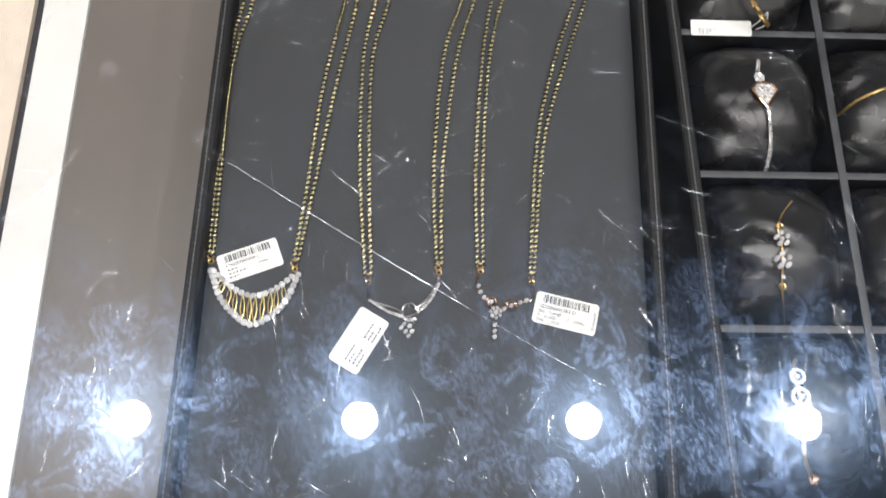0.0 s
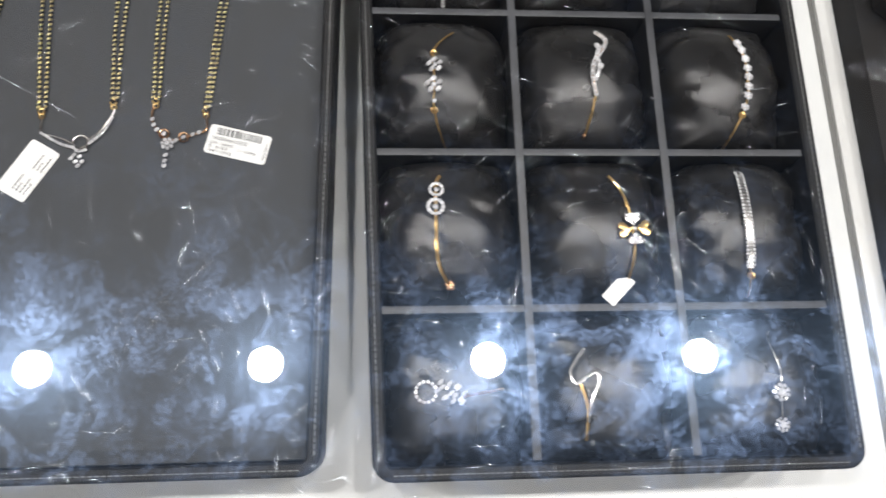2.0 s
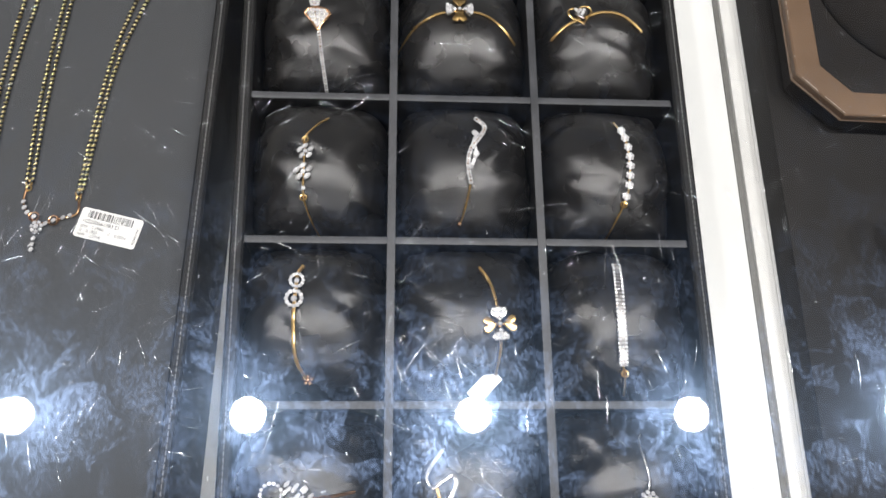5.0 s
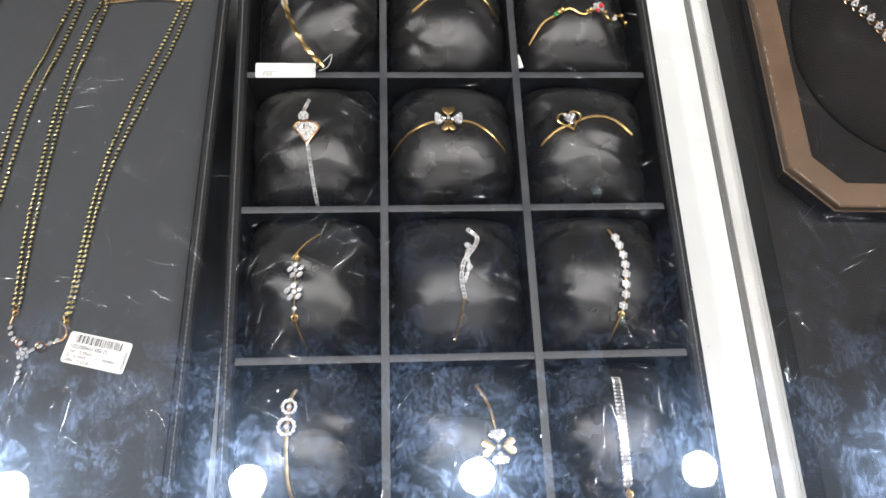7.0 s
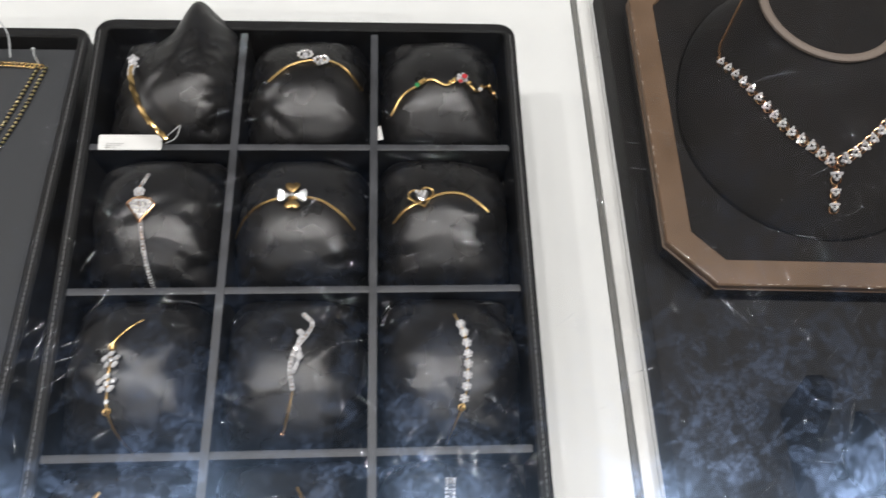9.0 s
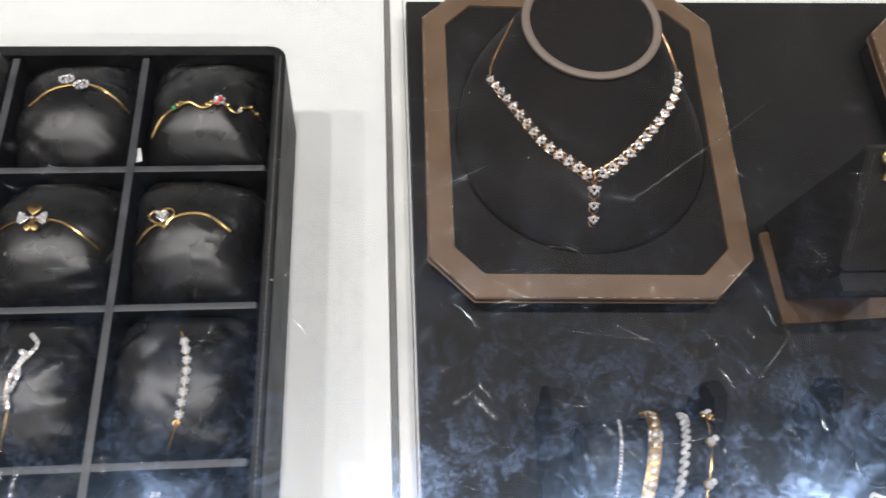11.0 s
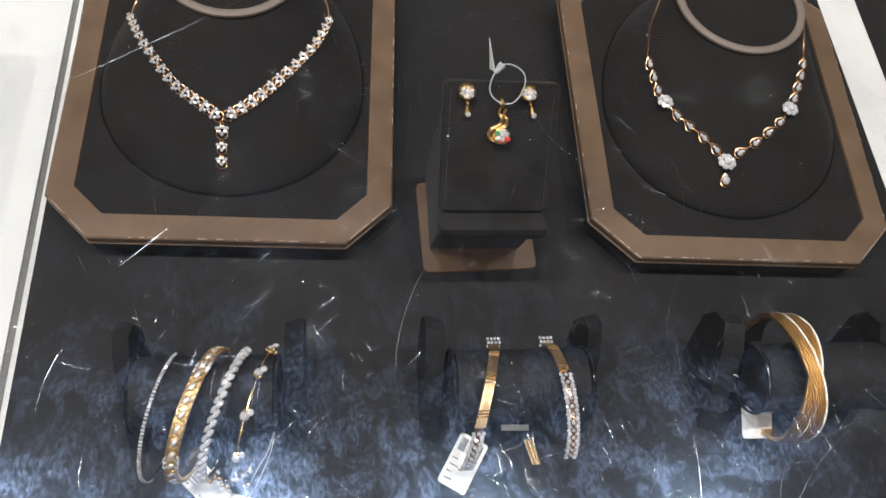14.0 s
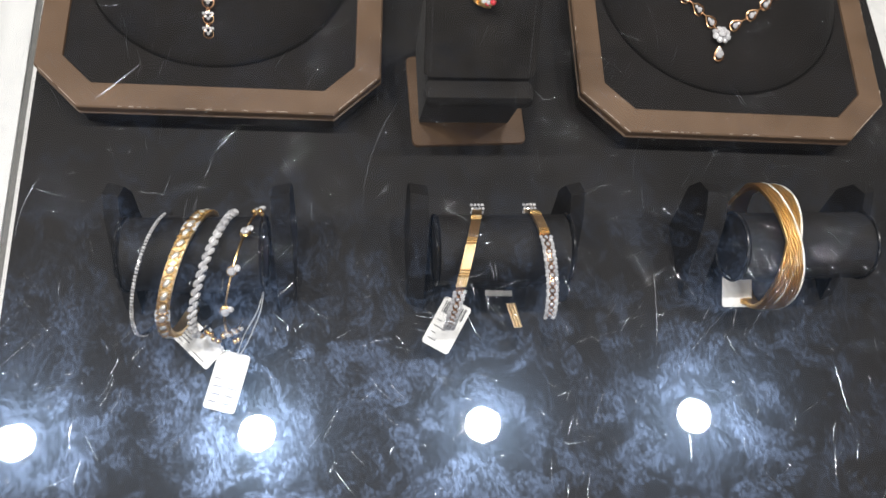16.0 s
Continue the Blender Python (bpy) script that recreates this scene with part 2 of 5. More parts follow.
def spline(pts, n=8):
    """Catmull-Rom through the points, n steps between two."""
    P = [Vector(p) for p in pts]
    P = [2 * P[0] - P[1]] + P + [2 * P[-1] - P[-2]]
    out = []
    for i in range(1, len(P) - 2):
        a, b, c, d = P[i - 1:i + 3]
        for k in range(n):
            t = k / n
            out.append(0.5 * ((2 * b) + (c - a) * t + (2 * a - 5 * b + 4 * c - d) * t * t + (3 * b - a - 3 * c + d) * t ** 3))
    return out + [P[-2]]


def tube(pts, rw, rh=None, sides=6, bm=None, up=Vector((0, 0, 1)), twist=0.0):
    """A rod along the points, rw half wide and rh half high (or radius functions of 0..1)."""
    rings, n = [], len(pts)
    for i, p in enumerate(pts):
        d = (pts[min(i + 1, n - 1)] - pts[max(i - 1, 0)]).normalized()
        s = d.cross(up)
        s = s.normalized() if s.length > 1e-4 else Vector((1, 0, 0))
        u = s.cross(d)
        w = rw(i / (n - 1)) if callable(rw) else rw
        h = w if rh is None else rh
        ring = []
        for k in range(sides):
            a = 2 * math.pi * (k + 0.5) / sides + twist * i
            ring.append(p + s * (w * math.cos(a)) + u * (h * math.sin(a)))
        rings.append(ring)
    return loft(rings, bm=bm)


def gem(bm, at, r, up=Vector((0, 0, 1)), sides=7, squash=1.0, spin=0.0):
    """A small cut stone: girdle, crown and table."""
    up = up.normalized()
    s = up.orthogonal().normalized()
    t = up.cross(s)
    at = Vector(at)
    rings = []
    for rad, h, half in ((0.7, -0.4, 0.0), (1.0, 0.05, 0.0), (0.86, 0.34, 0.5), (0.45, 0.56, 0.0)):
        ring = []
        for k in range(sides):
            a = 2 * math.pi * (k + half) / sides + spin
            ring.append(bm.verts.new(at + s * (r * rad * math.cos(a)) + t * (r * rad * squash * math.sin(a)) + up * (r * h)))
        rings.append(ring)
    for a, b in zip(rings, rings[1:]):
        for i in range(sides):
            j = (i + 1) % sides
            if a is rings[0]:
                bm.faces.new((a[i], a[j], b[j], b[i]))
            elif a is rings[1]:
                bm.faces.new((a[i], a[j], b[i]))
                bm.faces.new((a[j], b[j], b[i]))
            else:
                bm.faces.new((a[i], a[j], b[j]))
                bm.faces.new((a[i], b[j], b[i]))
    bm.faces.new(rings[-1])
    return bm


def ball(bm, at, r, stretch=(1, 1, 1), seg=7, rings=5):
    m = Matrix.Translation(at) @ Matrix.Diagonal((r * stretch[0], r * stretch[1], r * stretch[2], 1))
    bmesh.ops.create_uvsphere(bm, u_segments=seg, v_segments=rings, radius=1, matrix=m)
    return bm


def resample(pts, step):
    out, left = [pts[0]], step
    for a, b in zip(pts, pts[1:]):
        d = (b - a).length
        while d >= left:
            a = a + (b - a) * (left / d)
            d = (b - a).length
            out.append(a)
            left = step
        left -= d
    return out


def hoop(c, r, tube_r, up=Vector((0, 0, 1)), seg=16, sides=5, bm=None, squash=1.0):
    """A closed ring round c."""
    bm = bm or bmesh.new()
    s = up.orthogonal().normalized()
    t = up.cross(s)
    vs = []
    for i in range(seg):
        a = 2 * math.pi * i / seg
        d = s * math.cos(a) + t * (math.sin(a) * squash)
        vs.append([bm.verts.new(Vector(c) + d * r + (d * math.cos(b) + up * math.sin(b)) * tube_r) for b in [2 * math.pi * k / sides for k in range(sides)]])
    for i in range(seg):
        a, b = vs[i], vs[(i + 1) % seg]
        for k in range(sides):
            bm.faces.new((a[k], a[(k + 1) % sides], b[(k + 1) % sides], b[k]))
    return bm


# ---- the room, closed around the counter ----
solid("floor", box(-3.5, 4.5, -3.5, 3.5, -0.95, -0.9), FLOORTILE, "beige polished tile floor of the showroom", "floor", kind="structure")
solid("ceiling", box(-3.5, 4.5, -3.5, 3.5, CEIL_Z, CEIL_Z + 0.05), CEILING, "grey painted showroom ceiling with downlights", "ceiling", kind="structure")
for nm, b in (("wall_north", (-3.5, 4.5, 3.5, 3.6)), ("wall_south", (-3.5, 4.5, -3.6, -3.5)), ("wall_west", (-3.6, -3.5, -3.5, 3.5)), ("wall_east", (4.5, 4.6, -3.5, 3.5))):
    solid(nm, box(*b, -0.9, CEIL_Z), WALLPAINT, "plain pale painted showroom wall", "wall", kind="structure")


def ceiling_light(x, y):
    t = thing("ceiling_light", (x, y, CEIL_Z), "round white recessed ceiling downlight, switched on; rear row added unseen", "ceiling light", "downlights over the counter")
    part("trim_ring", hoop((x, y, CEIL_Z - 0.004), 0.056, 0.006, seg=32, sides=6), TRIM, t)
    rings = [[(x + r * math.cos(a), y + r * math.sin(a), z) for a in [2 * math.pi * k / 24 for k in range(24)]] for r, z in ((0.052, CEIL_Z - 0.008), (0.05, CEIL_Z - 0.002))]
    part("reflector", loft(rings, close_first=False), TRIM, t)


# row over the counter, then three unseen lamps at y -1.7 added for brightness
LAMPS = [(-0.745 + 0.6 * k, 0.121) for k in range(-1, 5)] + [(-0.44 + 1.2 * k, -1.7) for k in range(3)]
for lx, ly in LAMPS:
    ceiling_light(lx, ly)
    downlight_lamp(lx, ly, LAMP_W)

# ---- the counter ----
solid("counter_base", box(-0.75, 1.75, -0.3, 0.5, -0.9, FLOOR_Z - 0.02), WHITE, "white laminated base of the jewellery counter", "counter", kind="structure")
solid("display_floor", box(-0.2345, 0.4855, -0.295, 0.47, FLOOR_Z - 0.018, FLOOR_Z, 0.001), WHITE, "white laminate floor of the glass showcase", "showcase floor", kind="structure")
solid("taupe_panel", box(-0.2335, -0.131, -0.29, 0.325, FLOOR_Z + 0.0005, FLOOR_Z + 0.004, 0.0008), TAUPE, "taupe laminate panel on the showcase floor", "floor panel", kind="structure")
solid("trim_west", box(-0.2665, -0.2355, -0.295, 0.47, FLOOR_Z - 0.018, FLOOR_Z + 0.003, 0.001), TRIM, "white metal divider strip between showcases", "trim", kind="structure")
solid("seal_west", box(-0.2745, -0.267, -0.295, 0.47, FLOOR_Z - 0.018, FLOOR_Z - 0.004), INK, "dark gap beside the divider strip", "trim", kind="structure")
solid("neighbour_floor_west", box(-0.74, -0.275, -0.295, 0.47, FLOOR_Z - 0.018, FLOOR_Z), CREAM, "cream laminate floor of the next showcase", "showcase floor", kind="structure")
solid("seal_middle", box(0.4862, 0.49, -0.295, 0.47, FLOOR_Z - 0.018, FLOOR_Z - 0.001), GROOVE, "grey seal line between two showcases", "trim", kind="structure")
solid("trim_middle", box(0.4905, 0.5015, -0.295, 0.47, FLOOR_Z - 0.018, FLOOR_Z + 0.001, 0.0008), TRIM, "white metal divider strip between showcases", "trim", kind="structure")
solid("display_floor_east", box(0.502, 1.117, -0.295, 0.47, FLOOR_Z - 0.018, FLOOR_Z), WHITE, "white floor of the second showcase", "showcase floor", kind="structure")
solid("trim_east", box(1.1175, 1.175, -0.295, 0.47, FLOOR_Z - 0.018, FLOOR_Z + 0.002, 0.001), TRIM, "white metal divider strip between showcases", "trim", kind="structure")
solid("neighbour_floor_east", box(1.177, 1.74, -0.295, 0.47, FLOOR_Z - 0.018, FLOOR_Z), PAD, "black floor of the next showcase", "showcase floor", kind="structure")
solid("back_panel", box(-0.74, 1.74, 0.472, 0.49, FLOOR_Z - 0.018, GLASS_Z - 0.008), WHITE, "white back panel of the showcase", "showcase back", kind="structure")
solid("display_pad", box(0.5035, 1.1165, -0.285, 0.4, FLOOR_Z + 0.0005, PAD_Z, 0.0015), PAD, "black suede display pad lining the showcase", "display pad")
top_glass = solid("glass_top", box(-0.74, 1.74, -0.3, 0.49, GLASS_Z - 0.006, GLASS_Z), GLASS, "clear smeared and scratched glass top of the counter", "glass top", kind="structure", soft=0)
top_glass.visible_shadow = False
front = solid("glass_front", box(-0.74, 1.74, -0.306, -0.3005, FLOOR_Z - 0.018, GLASS_Z), GLASS, "clear glass front of the counter", "glass front", kind="structure", soft=0)
front.visible_shadow = False

# scratches in the glass
rng = random.Random(5)
bm = bmesh.new()


def scratch(x, y, ang, length, bend, width):
    pts = []
    for i in range(7):
        t = i / 6 - 0.5
        a = ang + bend * t
        pts.append(Vector((x + length * t * math.cos(a), y + length * t * math.sin(a), GLASS_Z + 0.0002)))
    prev = None
    for i, p in enumerate(pts):
        d = (pts[min(i + 1, 6)] - pts[max(i - 1, 0)]).normalized()
        w = width * (0.35 + math.sin(math.pi * (i + 0.3) / 6.6))
        s = Vector((-d.y, d.x, 0)) * w
        cur = bm.verts.new(p + s), bm.verts.new(p + Vector((0, 0, w * 0.42))), bm.verts.new(p - s)
        if prev:
            bm.faces.new((prev[0], prev[1], cur[1], cur[0]))
            bm.faces.new((prev[1], prev[2], cur[2], cur[1]))
        prev = cur


for i in range(3000):
    x, y, ang = rng.uniform(-0.3, 1.15), rng.uniform(-0.24, 0.32), rng.uniform(0, math.pi)
    many, bend = rng.choice((1, 1, 1, 2, 3, 5)), rng.uniform(-0.25, 0.25)
    for k in range(many):
        scratch(x + rng.uniform(-0.01, 0.01), y + rng.uniform(-0.01, 0.01), ang + rng.uniform(-0.1, 0.1), rng.uniform(0.002, 0.012), bend + rng.uniform(-0.1, 0.1), rng.uniform(0.000024, 0.00006))
wear = random.Random(77)
for i in range(90):
    scratch(wear.uniform(-0.3, 1.15), wear.uniform(-0.24, 0.32), wear.uniform(0, math.pi), wear.uniform(0.02, 0.06), wear.uniform(-0.4, 0.4), wear.uniform(0.00003, 0.00007))
for i in range(1500):
    scratch(wear.uniform(-0.3, 1.15), wear.uniform(-0.24, 0.25), wear.uniform(0, math.pi), wear.uniform(0.0004, 0.0022), 0.0, wear.uniform(0.00006, 0.00014))
for x0, y0, x1, y1, w in ((-0.076, 0.055, 0.064, -0.03, 0.00003), (0.583, 0.093, 0.657, 0.145, 0.00005), (0.56, 0.005, 0.575, -0.012, 0.00004), (0.62, 0.02, 0.635, 0.035, 0.00005)):
    for k in range(3):
        scratch((x0 + x1) / 2 + k * 0.0001, (y0 + y1) / 2 - k * 0.00013, math.atan2(y1 - y0, x1 - x0) + k * 0.002, math.hypot(x1 - x0, y1 - y0), 0.03, w)
part("scratch", bm, SCRATCH, top_glass, "fine pale scratches in the glass", soft=80, kind="stuff")

# ---- trays ----
TRAY_Y0, TRAY_Y1 = -0.152, 0.3025
ROWS_Y = [0.294, 0.206, 0.1135, 0.0245, -0.065, -0.146]
COLS_X = [0.16, 0.243, 0.3265, 0.4095]


def stitches(pts, step=0.0032):
    bm = bmesh.new()
    for a, b in zip(pts, pts[1:]):
        n = int((b - a).length / step)
        d = (b - a).normalized()
        for i in range(n):
            p = a + (b - a) * ((i + 0.5) / n)
            tube([p - d * step * 0.34, p + Vector((0, 0, 0.0003)), p + d * step * 0.34], 0.0004, 0.0003, 4, bm)
    return bm


def tray_shell(t, x0, x1, y0, y1, z0, z1, wall, floor_z, skew):
    """A tray whose side edges run a little off square: skew(x, y) shifts x."""
    o, r = 0.0012, 0.011
    rings = [[(x, y, z0) for x, y in rounded_rect(x0 + 0.003, x1 - 0.003, y0 + 0.002, y1 - 0.002, r)],
             [(x, y, z1 - o) for x, y in rounded_rect(x0, x1, y0, y1, r)],
             [(x, y, z1) for x, y in rounded_rect(x0 + o, x1 - o, y0 + o, y1 - o, r)],
             [(x, y, z1) for x, y in rounded_rect(x0 + wall - o, x1 - wall + o, y0 + wall - o, y1 - wall + o, 0.004)],
             [(x, y, z1 - o) for x, y in rounded_rect(x0 + wall, x1 - wall, y0 + wall, y1 - wall, 0.003)],
             [(x, y, floor_z) for x, y in rounded_rect(x0 + wall, x1 - wall, y0 + wall, y1 - wall, 0.003)]]
    rings = [[(x + skew(x, y), y, z) for x, y, z in ring] for ring in rings]
    part("tray_body", loft(rings), TRAY, t)
    m, z = wall * 0.45, z1 + 0.0001
    c = [Vector((x + skew(x, y), y, zz)) for x, y, zz in ((x0 + m, y0 + 0.01, z), (x0 + m, y1 - 0.01, z))]
    part("stitching", stitches(c), STITCH, t, "grey stitching along the tray rim", soft=0, kind="stuff")
    c = [Vector((x + skew(x, y), y, zz)) for x, y, zz in ((x1 - m, y0 + 0.01, z), (x1 - m, y1 - 0.01, z))]
    part("stitching", stitches(c), STITCH, t, "grey stitching along the tray rim", soft=0, kind="stuff")
    c = [Vector((x + skew(x, y0), y0 + m, z)) for x in (x0 + 0.01, x1 - 0.01)]
    part("stitching", stitches(c), STITCH, t, "grey stitching along the tray rim", soft=0, kind="stuff")


def bracelet_skew(x, y):
    return 0.0078 - 0.0245 * (y + 0.147) if x < 0.284 else 0.0005 + 0.0045 * (y + 0.147)


def necklace_skew(x, y):
    return 0.022 * (y - 0.09)


tray = thing("bracelet_tray", (0.284, 0.075, FLOOR_Z), "black leatherette tray with fifteen compartments on the showcase floor", "tray")
tray_shell(tray, 0.152, 0.4165, TRAY_Y0, TRAY_Y1, FLOOR_Z, 0.037, 0.0075, -0.004, bracelet_skew)
for y in ROWS_Y[1:-1]:
    end = 0.1595 + bracelet_skew(0.16, y) - 0.001
    d = part("divider", box(end, 0.4098, y - 0.0019, y + 0.0019, -0.0035, 0.0345, 0.0006), TRAY, tray)
    # top strip in paler grey: worn edge and the light it catches, both painted
    part("worn_lit_edge", box(end + 0.0008, 0.4088, y - 0.0021, y + 0.0021, 0.0346, 0.0356, 0.0004), DIVIDER, d, "worn top edge with its lit grey painted in")
for x in COLS_X[1:-1]:
    d = part("divider", box(x - 0.0021, x + 0.0021, -0.1432, 0.2922, -0.003, 0.035, 0.0006), TRAY, tray)
    part("worn_lit_edge", box(x - 0.0023, x + 0.0023, -0.143, 0.292, 0.0352, 0.0363, 0.0004), DIVIDER, d, "worn top edge with its lit grey painted in")

necklace_tray = thing("necklace_tray", (0.009, 0.075, FLOOR_Z), "black leatherette tray lined with charcoal cloth", "tray")
tray_shell(necklace_tray, -0.1225, 0.139, TRAY_Y0 + 0.004, TRAY_Y1 - 0.002, FLOOR_Z, 0.03, 0.0075, 0.01, necklace_skew)
bm = box(-0.1148, 0.1312, -0.1395, 0.2925, 0.0105, 0.018, 0.0015)
for v in bm.verts:
    v.co.x += necklace_skew(v.co.x, v.co.y)
part("cloth_pad", bm, FABRIC, necklace_tray, "charcoal cloth pad")

# ---- pillows ----
PIL_A, PIL_B, PIL_Z, PIL_H = 0.0412, 0.0438, 0.006, 0.0515


def cell(r, c):
    return (COLS_X[c] + COLS_X[c + 1]) / 2, (ROWS_Y[r] + ROWS_Y[r + 1]) / 2


def pillow_shape(r, c, u, th):
    """Point of a rolled cushion: u along its roll, th round it."""
    cx, cy = cell(r, c)
    h = PIL_H if r < 4 else PIL_H - 0.006
    side = abs(u)
    e, ey = max(0.0, 1 - side ** 3.4) ** 0.42, max(0.0, 1 - side ** 9.0) ** 0.3
    s = r * 7.3 + c * 3.1
    ends = min(max((side - 0.3) / 0.55, 0.0), 1.0)
    ends = ends * ends * (3 - 2 * ends)
    dent = noise.noise(Vector((u * 1.1, th * 0.9, s))) * 0.0014
    for n in range(5):
        q = math.sin(s * (n + 1.7) + (2.0 if u > 0 else 0.0) + n)
        mid = 0.45 + 0.56 * n + 0.22 * q + 0.6 * (side - 0.85) * math.cos(s * 2.3 + n * 1.9)
        away = (th - mid) / (0.12 + 0.05 * q)
        dent -= 0.0046 * (0.55 + 0.45 * q) * ends * math.exp(-away * away)
        dent += 0.0012 * ends * math.exp(-(away - 2.2) ** 2)
    for n in range(2):
        q, uc = math.sin(s * (n + 1.3)), 0.6 * math.sin(s * 1.7 + n * 2.6)
        away = (th - 1.57 - 0.75 * q - (u - uc) * 0.9 * math.cos(s + n)) / 0.1
        near = math.exp(-((u - uc) / 0.28) ** 2)
        dent += near * (0.0004 * math.exp(-(away - 1.8) ** 2) - 0.0008 * math.exp(-away * away))
    dent += 0.0016 * math.exp(-((side - 0.93) / 0.035) ** 2)
    k = 1 + dent / 0.04
    x = cx + PIL_A * u * (1 + 0.02 * math.sin(th * 3 + s))
    y = cy - PIL_B * math.cos(th) * ey * k * (1.0 if ROWS_Y[r] - ROWS_Y[r + 1] > 0.085 else 0.94)
    dome = 0.74 * e + 0.26 * math.sqrt(max(0.0, 1 - side * side))
    z = PIL_Z + h * max(math.sin(th), 0) ** (0.5 if th > math.pi / 2 else 0.68) * dome * k
    return Vector((x, y, z))


def pillow_top(r, c, x, y, lift=0.0012):
    cx, cy = cell(r, c)
    u = max(-0.97, min(0.97, (x - cx) / PIL_A))
    lo, hi = 0.02, math.pi - 0.02
    for i in range(24):
        mid = (lo + hi) / 2
        if pillow_shape(r, c, u, mid).y < y:
            lo = mid
        else:
            hi = mid
    p = pillow_shape(r, c, u, (lo + hi) / 2)
    return Vector((x, y, p.z + lift))


def pillow(r, c):
    nu, nt = 56, 84
    bm = bmesh.new()
    grid = []
    for i in range(nu + 1):
        t = -1 + 2 * i / nu
        u = math.copysign(1 - (1 - abs(t)) ** 1.5, t) * 0.998
        grid.append([bm.verts.new(pillow_shape(r, c, u, math.pi * j / nt)) for j in range(nt + 1)])
    for i in range(nu):
        for j in range(nt):
            bm.faces.new((grid[i][j], grid[i + 1][j], grid[i + 1][j + 1], grid[i][j + 1]))
    for i in range(nu):
        bm.faces.new((grid[i][0], grid[i][nt], grid[i + 1][nt], grid[i + 1][0]))
    bm.faces.new(grid[0])
    bm.faces.new(grid[-1][::-1])
    for v in bm.verts:
        v.co.z -= 0.0095
    if (r, c) == (0, 0):
        for v in bm.verts:
            w = math.exp(-(((v.co.x - 0.214) / 0.012) ** 2)) * max(0.0, (v.co.y - 0.262) / 0.03)
            v.co.y += 0.014 * w
            v.co.z += 0.014 * w
            lift = max(0.0, (v.co.x - 0.19) / 0.045) ** 1.2
            v.co.z += 0.013 * lift * min(1.0, max(0.0, v.co.z) / 0.02)
            v.co.y += 0.008 * lift
    lab = "soft black leather bracelet pillow with creased ends in its tray compartment"
    if (r, c) == (0, 0):
        lab = "black leather bracelet pillow tipped up out of its compartment"
    return solid("bracelet_pillow", bm, LEATHER, lab, "pillow", "pillows of the bracelet tray", soft=80)


for r in range(5):
    for c in range(3):
        pillow(r, c)


def lie(r, c, pts, n=8, lift=0.0012):
    """A line over a pillow, through points of the plan."""
    flat = spline([(x, y, 0) for x, y in pts], n)
    out = []
    for p in flat:
        q = pillow_top(r, c, p.x, p.y, lift)
        out.append(q - Vector((0, 0, 0.0095)))
    return out


def stones_along(pts, step, r, rows=1, gap=0.0, bm=None):
    bm = bm or bmesh.new()
    P = resample(pts, step)
    for i, p in enumerate(P):
        d = (P[min(i + 1, len(P) - 1)] - P[max(i - 1, 0)]).normalized()
        s = d.cross(Vector((0, 0, 1))).normalized()
        up = s.cross(d)
        for k in range(rows):
            gem(bm, p + s * gap * (k - (rows - 1) / 2), r, up + Vector((rng.uniform(-0.25, 0.25), rng.uniform(-0.25, 0.25), 0)), 6, spin=rng.random())
    return bm


def flower(bm, c, r, petals=6, stone=0.45):
    stone *= 0.72
    c = Vector(c)
    for k in range(petals):
        a = 2 * math.pi * k / petals + 0.3
        gem(bm, c + Vector((math.cos(a), math.sin(a), 0)) * r * 0.66, r * stone, Vector((math.cos(a) * 0.4, math.sin(a) * 0.4, 1)), 6, spin=k)
    gem(bm, c + Vector((0, 0, r * 0.15)), r * 0.38, sides=8)
    return bm


def petal(c, ang, size, thick=0.0011):
    """A heart-shaped petal that points to c."""
    rings = []
    outline = []
    for k in range(16):
        t = 2 * math.pi * k / 16
        hx, hy = 16 * math.sin(t) ** 3 / 17, (13 * math.cos(t) - 5 * math.cos(2 * t) - 2 * math.cos(3 * t) - math.cos(4 * t) + 17) / 29
        outline.append((hx * size * 0.62, hy * size))
    rot = Matrix.Rotation(ang, 3, "Z")
    for k, z in ((0.88, -thick), (1.0, 0.0), (0.9, thick * 0.8), (0.5, thick * 1.1)):
        rings.append([Vector(c) + rot @ Vector((x * k, size * 0.5 + (y - size * 0.5) * k, z)) for x, y in outline])
    return loft(rings)


def bracelet(at, label):
    return thing("bracelet", at, label, "bracelet", "bracelets on the tray pillows")


def top3(r, c, x, y, lift=0.002):
    return pillow_top(r, c, x, y, lift) - Vector((0, 0, 0.0095))


# far row
t = bracelet((0.19, 0.23, 0.03), "yellow gold twisted bangle bracelet with a pavé tip")
arc = spline([(0.1817, 0.2582, 0.0445), (0.1819, 0.2499, 0.0525), (0.1866, 0.2322, 0.0565), (0.1953, 0.2148, 0.0545), (0.2067, 0.2039, 0.0465)], 8)
part("band", tube(arc, 0.0017, 0.0012, 6, twist=0.25), GOLD, t)
part("stones", stones_along(arc[:12], 0.0022, 0.0013, 2, 0.002), STONE, t)
bm = bmesh.new()
for k in range(11):
    gem(bm, arc[1] + Vector((0.0026 * math.cos(k * 2.4), 0.005 * math.sin(k * 2.4), 0.001)) * math.sqrt((k + 0.5) / 11) + Vector((-0.001, 0.002, 0.002)), 0.0014)
part("pave_tip", bm, STONE, t, "oval pavé tip")
t = bracelet((0.29, 0.258, 0.03), "thin yellow gold bangle with two oval pavé motifs")
part("band", tube(lie(0, 1, [(0.262, 0.248), (0.275, 0.257), (0.29, 0.261), (0.305, 0.26), (0.319, 0.252)]), 0.0009, 0.0008), GOLD, t)
